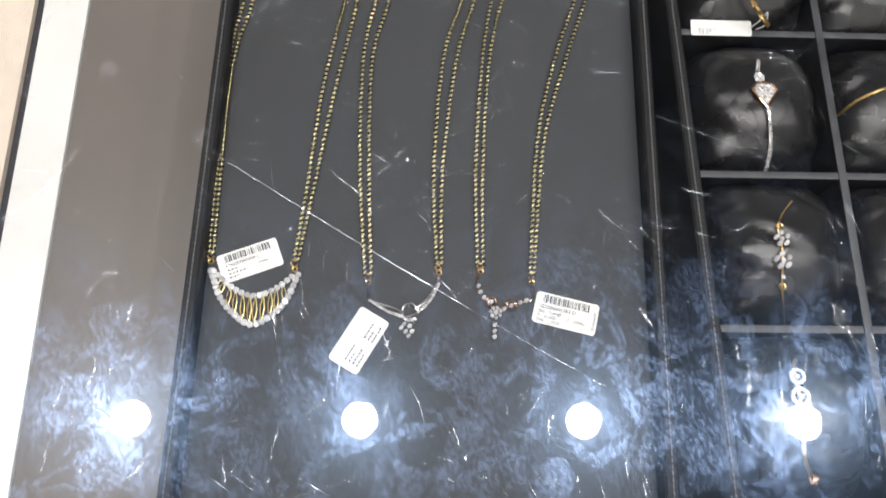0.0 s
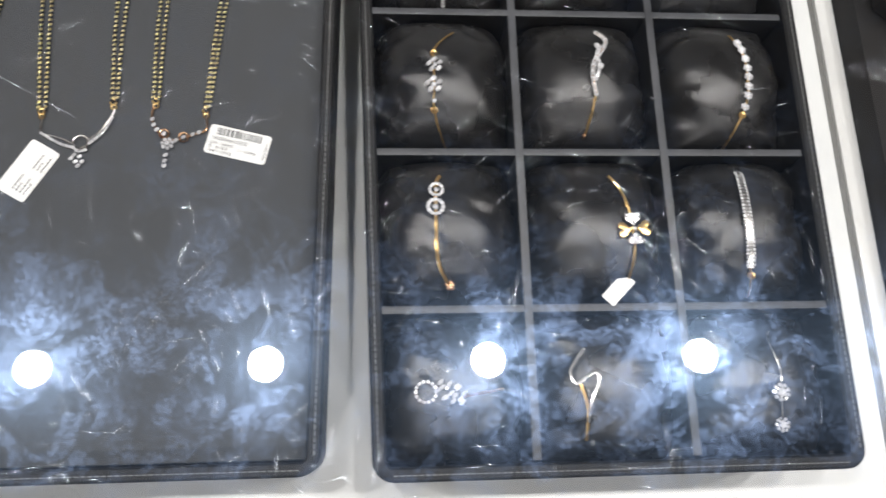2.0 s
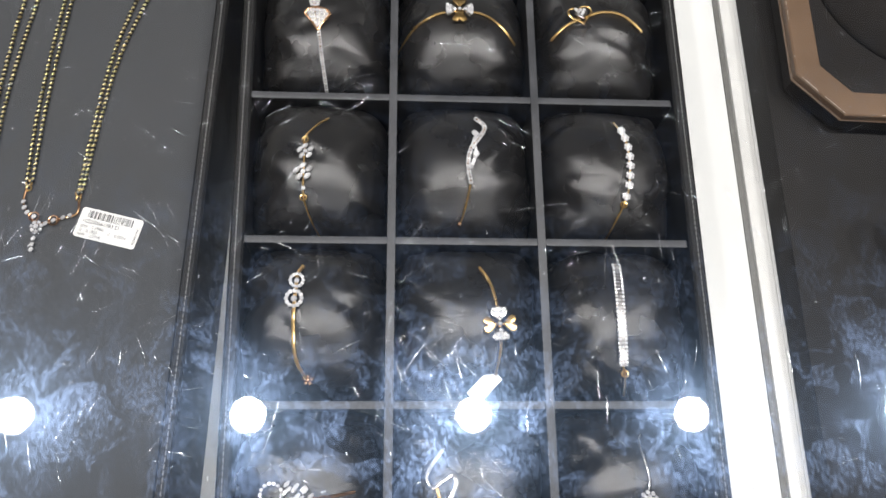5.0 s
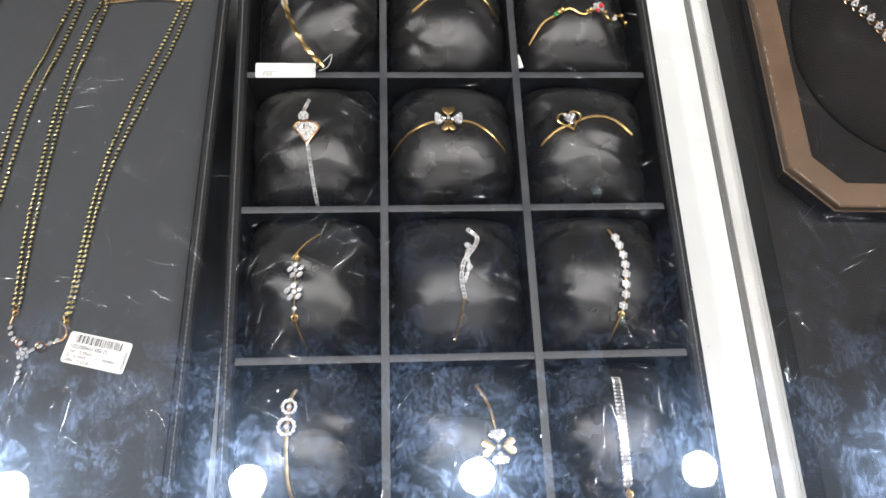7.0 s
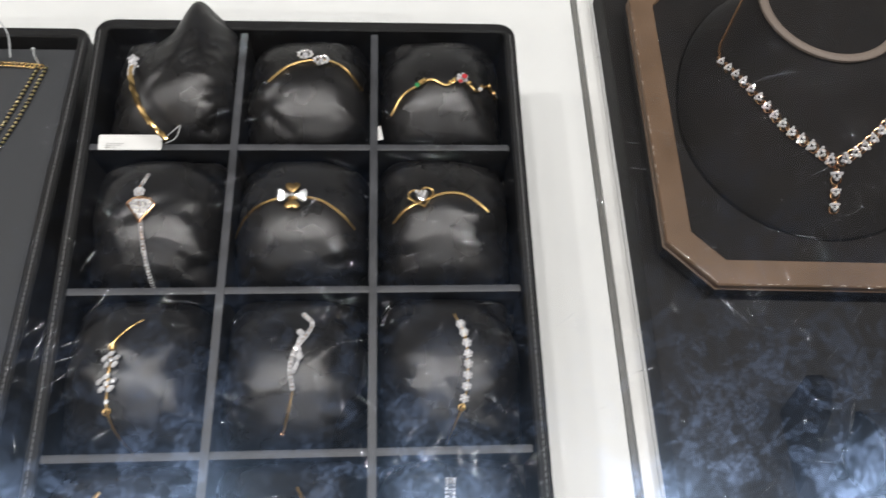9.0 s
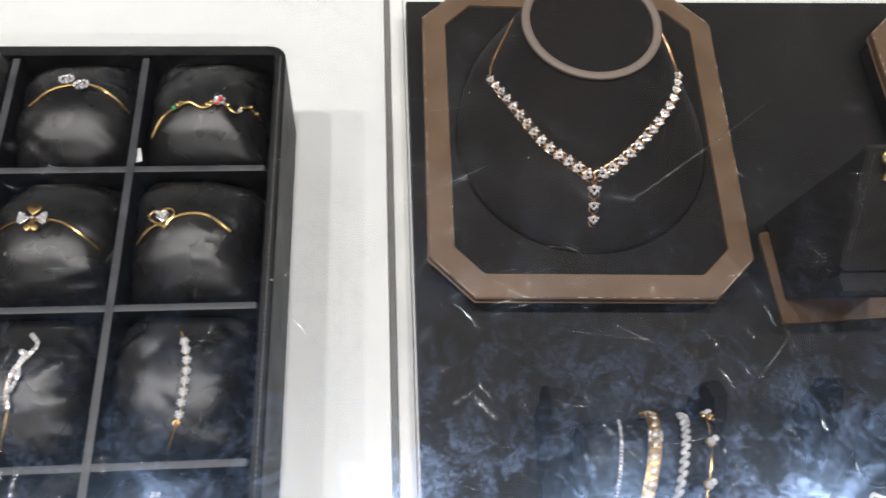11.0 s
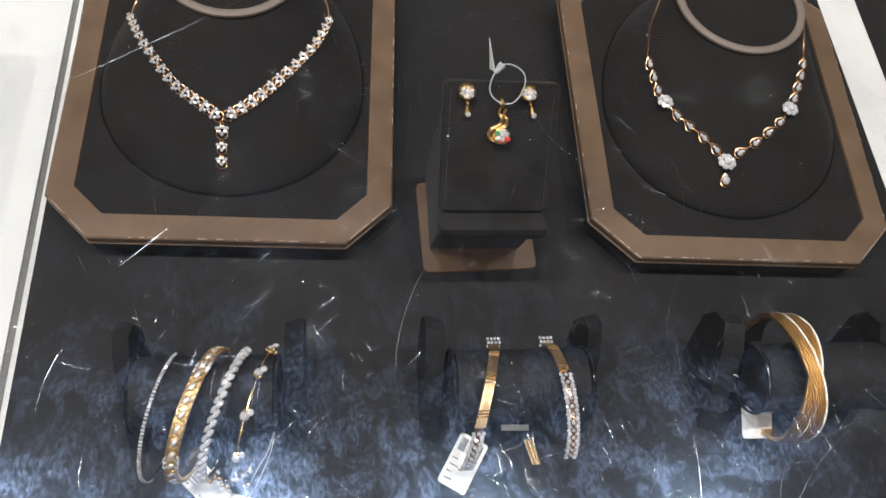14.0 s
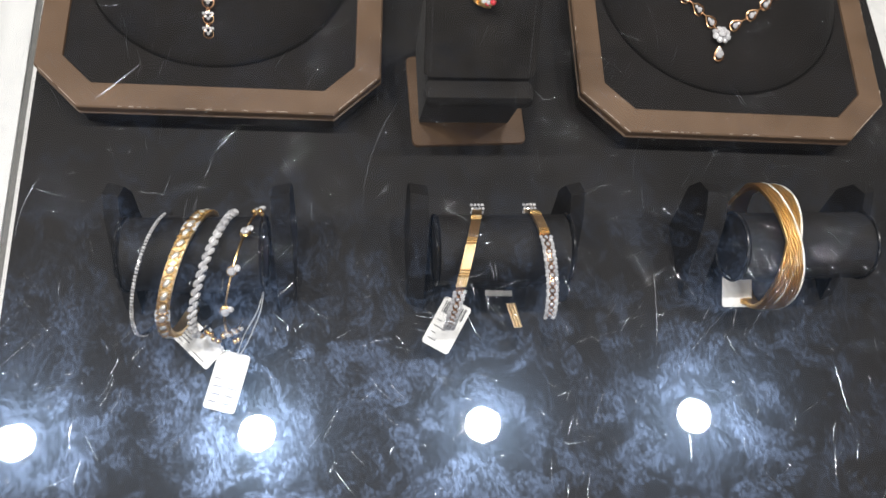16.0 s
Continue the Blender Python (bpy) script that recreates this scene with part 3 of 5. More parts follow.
for x, y in ((0.2845, 0.264), (0.2945, 0.2595)):
    c = top3(0, 1, x, y, 0.003)
    part("oval_motif", hoop(c, 0.0042, 0.0008, squash=0.62), SILVER, t, "pavé oval motif")
    bm = bmesh.new()
    for k in range(9):
        gem(bm, c + Vector((0.0042 * math.cos(k * 0.7), 0.0026 * math.sin(k * 0.7), 0.0006)), 0.0011)
    gem(bm, c, 0.0019)
    part("stones", bm, STONE, t)
t = bracelet((0.372, 0.24, 0.03), "wavy yellow gold bracelet with red and green stones")
wave = lie(0, 2, [(0.337, 0.229), (0.345, 0.239), (0.353, 0.242), (0.362, 0.246), (0.371, 0.242), (0.381, 0.247), (0.39, 0.242), (0.397, 0.248), (0.404, 0.245)], 8, 0.002)
part("band", tube(wave, 0.0009, 0.0008), GOLD, t)
bm = bmesh.new()
for k in (18, 20, 34, 36, 44, 52, 58, 62):
    ball(bm, wave[k] + Vector((0, 0.0008, 0.0006)), 0.0017)
part("gold_balls", bm, GOLD, t)
bm = bmesh.new()
flower(bm, wave[40] + Vector((0, 0, 0.0015)), 0.0042, 6)
gem(bm, wave[51] + Vector((0, 0, 0.001)), 0.0016)
part("stones", bm, STONE, t)
bm = gem(bmesh.new(), wave[41] + Vector((0, 0, 0.0035)), 0.0019)
gem(bm, wave[39] + Vector((0, -0.003, 0.002)), 0.0015)
part("red_stones", bm, RED, t, "red stones")
bm = gem(bmesh.new(), wave[16] + Vector((0, 0, 0.0014)), 0.0017)
part("green_stone", bm, GREEN, t, "green stone")

# second row
t = bracelet((0.2, 0.15, 0.03), "white gold bracelet with pavé circle, fan and stem")
stem = lie(1, 0, [(0.1985, 0.181), (0.196, 0.172), (0.196, 0.166), (0.199, 0.15), (0.201, 0.135), (0.204, 0.1165)])
part("band", tube(stem, 0.0008), ROSE, t)
bm = stones_along(stem[22:], 0.0019, 0.0013)
stones_along(stem[:8], 0.0019, 0.0013, bm=bm)
c = top3(1, 0, 0.196, 0.1685)
flower(bm, c, 0.0036, 7)
part("stones", bm, STONE, t)
fan = [(0.1905, 0.1605), (0.193, 0.1635), (0.198, 0.1645), (0.203, 0.1635), (0.2055, 0.1605), (0.202, 0.155), (0.1985, 0.1495), (0.195, 0.155)]
bm = bmesh.new()
for i in range(8):
    a, b = fan[i], fan[(i + 1) % 8]
    tube([top3(1, 0, *a, 0.0022), top3(1, 0, *b, 0.0022)], 0.0007, bm=bm)
part("fan_frame", bm, ROSE, t, "rose gold fan-shaped frame")
part("fan_plate", loft([[top3(1, 0, *p, z) for p in fan] for z in (0.0012, 0.0018)]), WHITEGOLD, t)
bm = bmesh.new()
for row, (y, half) in enumerate(((0.1625, 0.0038), (0.1605, 0.0052), (0.1583, 0.0042), (0.156, 0.0026))):
    for k in range(5 if row < 3 else 3):
        x = 0.198 + half * (k / (2 if row < 3 else 1) - 1)
        gem(bm, top3(1, 0, x, y, 0.0024), 0.0012, Vector((0.3 * math.sin(k * 2.2 + row), 0.3 * math.cos(k + row * 2.0), 1)), 6, spin=k)
gem(bm, top3(1, 0, 0.198, 0.154, 0.002), 0.0013)
part("fan_stones", bm, STONE, t)


def clover_bracelet(r, c, centre, size, turn, label, line, tag=None):
    t = bracelet((centre[0], centre[1], 0.03), label)
    part("band", tube(lie(r, c, line), 0.00085, 0.0008), GOLD, t)
    p = top3(r, c, *centre, 0.0028)
    for k in range(4):
        b = petal(p + Vector((0, 0, 0.0002)), turn + k * math.pi / 2, size)
        bmesh.ops.translate(b, verts=b.verts, vec=Vector((-math.sin(turn + k * math.pi / 2), math.cos(turn + k * math.pi / 2), 0)) * 0.0007)
        pt = part("petal", b, GOLD if k % 2 == 0 else SILVER, t, "plain gold petal" if k % 2 == 0 else "pavé petal")
        if k % 2:
            bm = bmesh.new()
            rot = Matrix.Rotation(turn + k * math.pi / 2, 3, "Z")
            for i, (x, y) in enumerate(((0, 0.35), (0.22, 0.6), (-0.22, 0.6), (0, 0.62), (0.34, 0.82), (-0.34, 0.82), (0.1, 0.85), (-0.1, 0.85))):
                gem(bm, p + rot @ Vector((x * size, y * size + 0.0007, 0.0014)), size * 0.15, sides=6)
            part("petal_stones", bm, STONE, pt)
    part("centre_stone", gem(bmesh.new(), p + Vector((0, 0, 0.0014)), 0.0011), STONE, t)
    return t


clover_bracelet(1, 1, (0.2815, 0.1645), 0.0078, 0.0, "yellow gold bangle with a clover of gold and pavé petals", [(0.246, 0.152), (0.256, 0.159), (0.27, 0.1635), (0.2815, 0.164), (0.294, 0.1635), (0.306, 0.158), (0.316, 0.15)])
t = bracelet((0.36, 0.163, 0.03), "thin yellow gold bangle with a pavé heart")
part("band", tube(lie(1, 2, [(0.338, 0.153), (0.346, 0.159), (0.356, 0.1625), (0.368, 0.167), (0.38, 0.166), (0.393, 0.1575)]), 0.0009), GOLD, t)
c = top3(1, 2, 0.3555, 0.1595, 0.0028)
ring = []
for k in range(22):
    a = 2 * math.pi * k / 22
    ring.append(c + Matrix.Rotation(0.25, 3, "Z") @ Vector((0.0072 * math.sin(a) ** 3, 0.0049 + (13 * math.cos(a) - 5 * math.cos(2 * a) - 2 * math.cos(3 * a) - math.cos(4 * a)) * 0.00042, 0)))
part("heart_frame", tube(ring + [ring[0]], 0.0007), GOLD, t, "yellow gold heart outline")
hb = petal(c + Vector((0.0004, 0.0008, 0)), 0.25, 0.0075)
part("heart_plate", hb, SILVER, t)
bm = bmesh.new()
for x, y in ((0, 0.003), (0.0013, 0.0048), (-0.0013, 0.0048), (0.0025, 0.0066), (-0.0025, 0.0066), (0, 0.0064)):
    gem(bm, c + Vector((x - y * 0.24, y + 0.0008, 0.0013)), 0.0011)
part("stones", bm, STONE, t)

# third row
t = bracelet((0.197, 0.06, 0.03), "fine gold chain bracelet with two white stone flowers")
line = lie(2, 0, [(0.207, 0.094), (0.2, 0.087), (0.195, 0.079), (0.195, 0.07), (0.195, 0.058), (0.195, 0.046), (0.199, 0.035), (0.206, 0.026)])
part("chain", tube(line, 0.00055), GOLD, t)
bm = bmesh.new()
for x, y, rr in ((0.1955, 0.0705, 0.0052), (0.1948, 0.0585, 0.0058)):
    c = top3(2, 0, x, y, 0.0024)
    for k in range(5):
        a = 2 * math.pi * k / 5 + 0.4
        gem(bm, c + Vector((math.cos(a), math.sin(a), 0)) * rr * 0.6, rr * 0.42, Vector((math.cos(a) * 0.4, math.sin(a) * 0.4, 1)), 6, 0.6, spin=a)
    gem(bm, c, rr * 0.25)
gem(bm, top3(2, 0, 0.195, 0.05, 0.002), 0.0013)
part("flower_stones", bm, STONE, t)
for y in (0.0775, 0.0455):
    part("jump_ring", hoop(top3(2, 0, 0.195, y, 0.0018), 0.0017, 0.0004), GOLD, t)
t = bracelet((0.287, 0.065, 0.03), "wave-shaped pavé bracelet in white gold")
wv = lie(2, 1, [(0.2905, 0.0955), (0.295, 0.09), (0.2925, 0.083), (0.287, 0.075), (0.285, 0.065), (0.2865, 0.0545)], 8, 0.002)
part("band", tube(wv, 0.0009), ROSE, t)
bm = stones_along(wv, 0.0019, 0.0015)
inner = lie(2, 1, [(0.2905, 0.0845), (0.2885, 0.079), (0.2895, 0.072), (0.2868, 0.063)], 6, 0.002)
stones_along(inner, 0.002, 0.0013, bm=bm)
gem(bm, top3(2, 1, 0.2895, 0.071, 0.003), 0.002)
gem(bm, top3(2, 1, 0.289, 0.0845, 0.003), 0.0018)
part("stones", bm, STONE, t)
part("chain", tube(lie(2, 1, [(0.2865, 0.0545), (0.2845, 0.045), (0.281, 0.0335)]), 0.0006), GOLD, t)
part("clasp", ball(bmesh.new(), top3(2, 1, 0.281, 0.0345, 0.0014), 0.0016), ROSE, t)
t = bracelet((0.375, 0.06, 0.03), "fine gold bracelet with a row of seven round stone clusters")
line = lie(2, 2, [(0.3705, 0.095), (0.3735, 0.088), (0.376, 0.079), (0.3763, 0.067), (0.3755, 0.055), (0.374, 0.048), (0.371, 0.041), (0.365, 0.029)])
part("chain", tube(line, 0.00055), GOLD, t)
cl = [(0.3735, 0.0885), (0.375, 0.0835), (0.3762, 0.0775), (0.3766, 0.0715), (0.3765, 0.066), (0.376, 0.0602), (0.3752, 0.0545), (0.374, 0.049)]
for x, y in cl:
    part("stone_cluster", flower(bmesh.new(), top3(2, 2, x, y, 0.0022), 0.0027, 6, 0.5), STONE, t)
part("clasp", hoop(top3(2, 2, 0.3725, 0.0445, 0.0016), 0.0016, 0.0005), GOLD, t)

# fourth row
t = bracelet((0.195, -0.02, 0.03), "gold bar bracelet with a pavé figure of eight")
line = lie(3, 0, [(0.197, 0.007), (0.1945, 0.001), (0.194, -0.015), (0.194, -0.03), (0.1955, -0.043), (0.201, -0.0525)])
part("band", tube(line, 0.001, 0.0007), GOLD, t)
for x, y, rr in ((0.1945, -0.0025, 0.0042), (0.1938, -0.0128, 0.005)):
    c = top3(3, 0, x, y, 0.0024)
    part("loop", hoop(c, rr * 0.8, 0.0009), SILVER, t, "pavé loop")
    bm = bmesh.new()
    for k in range(12):
        gem(bm, c + Vector((math.cos(k * 0.524), math.sin(k * 0.524), 0)) * rr * 0.8 + Vector((0, 0, 0.0006)), rr * 0.24)
    gem(bm, c, rr * 0.35)
    part("stones", bm, STONE, t)
part("end_ball", flower(bmesh.new(), top3(3, 0, 0.2015, -0.0525, 0.002), 0.0032, 5), ROSE, t)
clover_bracelet(3, 1, (0.2998, -0.0255), 0.0082, 0.08 + math.pi / 2, "yellow gold bracelet with a clover of pavé and gold petals", [(0.2905, 0.007), (0.2955, -0.002), (0.2985, -0.014), (0.3, -0.026), (0.3003, -0.038), (0.298, -0.05)])
t = bracelet((0.365, -0.02, 0.03), "straight pavé band bracelet in white gold")
line = lie(3, 2, [(0.3655, 0.0095), (0.3645, -0.003), (0.3638, -0.018), (0.3638, -0.032), (0.3648, -0.046)], 8, 0.002)
part("band", tube(line, 0.0024, 0.0006), SILVER, t)
part("stones", stones_along(line, 0.0021, 0.001, 3, 0.0017), STONE, t)
part("chain", tube(lie(3, 2, [(0.3648, -0.046), (0.3662, -0.05), (0.368, -0.059)]), 0.0007), GOLD, t)
part("clasp", hoop(top3(3, 2, 0.366, -0.0495, 0.0018), 0.0017, 0.0006), GOLD, t)

# near row
t = bracelet((0.2, -0.108, 0.03), "gold bracelet with a pavé ring and a cluster of leaf-shaped stones")
c = top3(4, 0, 0.187, -0.1085, 0.0024)
part("ring", hoop(c, 0.0052, 0.0007), SILVER, t, "pavé ring")
bm = bmesh.new()
for k in range(14):
    gem(bm, c + Vector((math.cos(k * 0.449), math.sin(k * 0.449), 0.1)) * 0.0052, 0.001)
for k in range(15):
    a = k * 0.8
    gem(bm, top3(4, 0, 0.1935 + k * 0.0009, -0.1075 - k * 0.0002 + 0.0042 * math.sin(a * 1.7), 0.0028), 0.0021, Vector((rng.uniform(-0.4, 0.4), rng.uniform(-0.4, 0.4), 1)), 6, 0.55, spin=a)
part("stones", bm, STONE, t)
part("band", tube(lie(4, 0, [(0.206, -0.111), (0.212, -0.11), (0.219, -0.109), (0.227, -0.1075)]), 0.0009), ROSE, t)
t = bracelet((0.27, -0.11, 0.03), "pavé bracelet lying in a loose loop")
line = lie(4, 1, [(0.27, -0.088), (0.2655, -0.094), (0.2625, -0.1), (0.265, -0.1055), (0.2705, -0.102), (0.275, -0.1), (0.2765, -0.105), (0.272, -0.115), (0.2705, -0.125)], 8, 0.002)
part("band", tube(line, 0.0011, 0.0007), SILVER, t)
part("stones", stones_along(line, 0.0016, 0.0009), STONE, t)
part("chain", tube(lie(4, 1, [(0.2672, -0.106), (0.27, -0.118), (0.2698, -0.134)]), 0.0009, 0.0006), GOLD, t)
t = bracelet((0.372, -0.11, 0.03), "fine bracelet with round stone clusters")
part("chain", tube(lie(4, 2, [(0.3725, -0.08), (0.3705, -0.085), (0.373, -0.1), (0.372, -0.112), (0.3728, -0.128)]), 0.0006), SILVER, t)
for x, y, rr in ((0.3722, -0.1125, 0.0058), (0.373, -0.1288, 0.0048)):
    c = top3(4, 2, x, y, 0.0022)
    bm = flower(bmesh.new(), c, rr, 9, 0.3)
    flower(bm, c + Vector((0, 0, 0.0006)), rr * 0.55, 6, 0.4)
    part("stone_cluster", bm, STONE, t)


# ---- tags ----
def lettering(word, at, ang, size, parent):
    d = bpy.data.curves.new("lettering", "FONT")
    d.body, d.size, d.extrude = word, size, 0.00003
    d.materials.append(INK)
    ob = new("lettering", d)
    ob.parent = parent
    ob.matrix_basis = Matrix.Translation(Vector(at) - WORLD_AT[parent.name]) @ Matrix.Rotation(ang, 4, "Z")
    return ob


def price_tag(corner, ang, w, h, z, label, tilt=(0.0, 0.0), codes=True, words=(), bars=6, loop=None, side_word=""):
    """A card whose lower left corner and direction are given in the plan. tilt: rise along its width and height."""
    ca, sa = math.cos(ang), math.sin(ang)

    def at(u, v, dz=0.0):
        return Vector((corner[0] + u * ca - v * sa, corner[1] + u * sa + v * ca, z + tilt[0] * u + tilt[1] * v + dz))
    t = thing("price_tag", at(w / 2, h / 2), label, "price tag", "price tags")
    outline = rounded_rect(0, w, 0, h, min(w, h) * 0.1, 3)
    card = loft([[at(u, v, 0) for u, v in outline], [at(u, v, 0.0003) for u, v in outline]])
    part("card", card, PAPER, t, soft=0)
    bm = bmesh.new()

    def bar(u0, u1, v0, v1):
        vs = [bm.verts.new(at(u, v, 0.0004)) for u, v in ((u0, v0), (u1, v0), (u1, v1), (u0, v1))]
        bm.faces.new(vs)
    R = random.Random(int(w * 1e5 + corner[0] * 1e4))
    if codes:
        u = w * 0.12
        while u < w * 0.86:
            k = R.choice((0.0003, 0.0005, 0.0008))
            bar(u, u + k, h * 0.68, h * 0.93)
            u += k + R.choice((0.0003, 0.0005, 0.0007))
    for i in range(bars):
        v = h * (0.12 + 0.13 * (i % 4))
        u = w * (0.12 + 0.45 * (i // 4))
        for k in range(R.randint(3, 5)):
            bar(u + k * w * 0.06, u + k * w * 0.06 + w * 0.042, v, v + min(w, h) * 0.042)
    if bm.faces:
        part("print", bm, INK, t, "black printed bars", soft=0)
    else:
        bm.free()
    for u, v, s, word in words:
        lettering(word, at(w * u, h * v, 0.0004), ang, h * s, t)
    if side_word:
        lettering(side_word, at(w * 0.975, h * 0.14, 0.0004), ang + math.pi / 2, h * 0.13, t)
    if loop:
        part("loop", tube(spline(loop, 8), 0.00035, sides=5), PLASTIC, t, "clear plastic tag loop")
    return t


price_tag((-0.105, 0.05), 0.36, 0.0345, 0.0168, 0.0185, "white price tag with barcode lying on a pendant", bars=3, words=((0.1, 0.5, 0.17, "479500089099 D"), (0.52, 0.3, 0.13, "C - 0.000d")))
price_tag((-0.0305, 0.0005), 1.03, 0.0335, 0.0185, 0.0185, "blank side of a white price tag, lightly printed", codes=False, bars=7)
price_tag((0.0645, 0.0312), -0.237, 0.0355, 0.0178, 0.0185, "white price tag with barcode beside a pendant", bars=0, words=((0.06, 0.5, 0.17, "102200661383 D"), (0.06, 0.34, 0.14, "GW - 2.6960"), (0.06, 0.2, 0.14, "D - 0.1803"), (0.06, 0.06, 0.14, "NW - 2.5910"), (0.52, 0.24, 0.14, "C - 0.000d")), side_word="PENDANT")
price_tag((0.164, 0.2032), 0.0, 0.037, 0.0098, 0.0365, "white price tag resting on the compartment divider", tilt=(0.0, 0.12), codes=False, bars=3, loop=[(0.2, 0.208, 0.038), (0.207, 0.213, 0.041), (0.211, 0.218, 0.04), (0.209, 0.21, 0.039), (0.203, 0.207, 0.038)])
price_tag((0.283, -0.059), -0.78, 0.0085, 0.018, 0.0365, "small white tag hanging over the compartment divider", tilt=(0, 0.1), codes=False, bars=2)
price_tag((0.328, 0.212), 0.2, 0.0045, 0.01, 0.0335, "small clear tag beside a pillow", codes=False, bars=0)
price_tag((0.3135, 0.1395), 0.05, 0.0035, 0.014, 0.0335, "small clear tag beside a pillow", codes=False, bars=0)

# ---- necklaces with black bead chains ----
def strand(pts, t, seed):
    line = [p + Vector((0, 0, 0.0012)) for p in spline([(x, y, 0.018) for x, y in pts], 14)]
    P = resample(line, 0.00155)
    black, gold = bmesh.new(), bmesh.new()
    R = random.Random(seed)
    for i, p in enumerate(P):
        j = Vector((R.uniform(-1, 1), R.uniform(-1, 1), 0)) * 0.00014
        d = (P[min(i + 1, len(P) - 1)] - P[max(i - 1, 0)]).normalized()
        if i % 2:
            turn = Matrix.Translation(p + j + Vector((0.0001, 0, 0.0004))) @ Matrix.Rotation(math.atan2(d.y, d.x) - 0.75, 4, "Z") @ Matrix.Diagonal((0.00165, 0.0006, 0.0010, 1))
            bmesh.ops.create_uvsphere(gold, u_segments=6, v_segments=4, radius=1, matrix=turn)
        else:
            ball(black, p + j + Vector((0, 0, 0.0002)), 0.0015, (0.85, 0.95, 0.9), 6, 4)
    part("black_beads", black, BEAD, t, "black beads of one strand", kind="stuff")
    part("gold_links", gold, OLIVEGOLD, t, "greenish gold links of one strand", kind="stuff")


def necklace(left, right, label, spread):
    t = thing("bead_necklace", (left[0][0], left[0][1], 0.018), label, "necklace", "black bead necklaces")
    for k, src in enumerate((left, right)):
        low, high = spread[k]
        for q in (-1, 1):
            n = len(src) - 1
            pts = [(x + q * (low + (high - low) * i / n) * min(1.0, 0.35 + i) + 0.0009 * math.sin(i * 2.1 + q + k * 1.3), y) for i, (x, y) in enumerate(src)]
            strand(pts, t, k * 7 + q + 1)
    for src in (left, right):
        x, y = src[0]
        bm = hoop((x, y - 0.001, 0.0195), 0.0016, 0.0006)
        hoop((x + 0.0004, y - 0.004, 0.0195), 0.0014, 0.0005, bm=bm)
        part("gold_ring", bm, GOLD, t)
    a, b = Vector((*left[-1], 0.0195)), Vector((*right[-1], 0.0195))
    bm = bmesh.new()
    for p in resample(spline([a, (a + b) / 2 + Vector((0, 0.002, 0.001)), b], 10), 0.0028):
        hoop(p, 0.0016, 0.0005, seg=8, sides=4, bm=bm)
    part("clasp_chain", bm, GOLD, t, "yellow gold clasp chain")
    return t


n1 = necklace([(-0.1135, 0.067), (-0.114, 0.117), (-0.112, 0.19), (-0.106, 0.229), (-0.099, 0.276)], [(-0.067, 0.063), (-0.0605, 0.108), (-0.0525, 0.173), (-0.043, 0.231), (-0.036, 0.28)], "black bead and gold necklace with a fan-shaped stone pendant", ((0.0013, 0.0022), (0.0022, 0.0042)))
outer = spline([(-0.1125, 0.0575, 0.0195), (-0.106, 0.042, 0.0195), (-0.0955, 0.031, 0.0195), (-0.088, 0.0275, 0.0195), (-0.08, 0.031, 0.0195), (-0.071, 0.04, 0.0195), (-0.0645, 0.056, 0.0195)], 8)
inn = spline([(-0.111, 0.0575, 0.0195), (-0.1, 0.048, 0.0195), (-0.088, 0.0435, 0.0195), (-0.076, 0.048, 0.0195), (-0.066, 0.0565, 0.0195)], 12)
part("frame", tube(outer, 0.0007), SILVER, n1)
bm = stones_along(outer, 0.0033, 0.0021)
stones_along(inn, 0.0034, 0.0019, bm=bm)
part("stones", bm, STONE, n1)
bm = bmesh.new()
for k in range(11):
    a, b = inn[4 + k * 40 // 11], outer[4 + k * 40 // 11]
    m = (a + b) / 2
    s = (b - a).cross(Vector((0, 0, 1))).normalized() * 0.0011
    tube(spline([a, m + s, b], 4) + spline([b, m - s, a], 4)[1:], 0.00036, bm=bm, sides=5)
part("gold_spokes", bm, OLIVEGOLD, n1, "gold loops between the stone rows")
n2 = necklace([(-0.026, 0.056), (-0.0305, 0.119), (-0.03, 0.192), (-0.023, 0.232), (-0.012, 0.283)], [(0.013, 0.062), (0.0128, 0.12), (0.02, 0.194), (0.0295, 0.232), (0.0415, 0.277)], "black bead and gold necklace with a looped pavé pendant", ((0.0028, 0.0034), (0.0030, 0.0040)))
bm = bmesh.new()
for pts in ([(-0.0252, 0.052), (-0.0245, 0.0415), (-0.014, 0.035), (-0.004, 0.0325), (0.004, 0.037), (0.01, 0.044), (0.014, 0.0565)], [(-0.0235, 0.041), (-0.013, 0.038), (-0.006, 0.0345)], [(0.0, 0.0365), (0.007, 0.043), (0.0125, 0.052)]):
    tube(spline([(x, y, 0.0192) for x, y in pts], 8), 0.0007, bm=bm)
hoop((-0.0025, 0.036, 0.02), 0.0042, 0.0006, bm=bm)
part("frame", bm, SILVER, n2)
bm = bmesh.new()
for pts in ([(-0.0245, 0.0415), (-0.014, 0.0352), (-0.006, 0.0328)], [(0.002, 0.0355), (0.009, 0.0425), (0.0138, 0.052)], [(-0.0065, 0.034), (-0.004, 0.0305), (0.001, 0.0315)]):
    stones_along(spline([(x, y, 0.02) for x, y in pts], 8), 0.0018, 0.001, bm=bm)
for x, y in ((-0.0055, 0.0285), (-0.0025, 0.0275), (-0.0045, 0.0245), (-0.001, 0.0245), (-0.003, 0.022), (-0.007, 0.0265)):
    gem(bm, (x, y, 0.0198), 0.0016, squash=0.7, spin=x * 900)
part("stones", bm, STONE, n2)
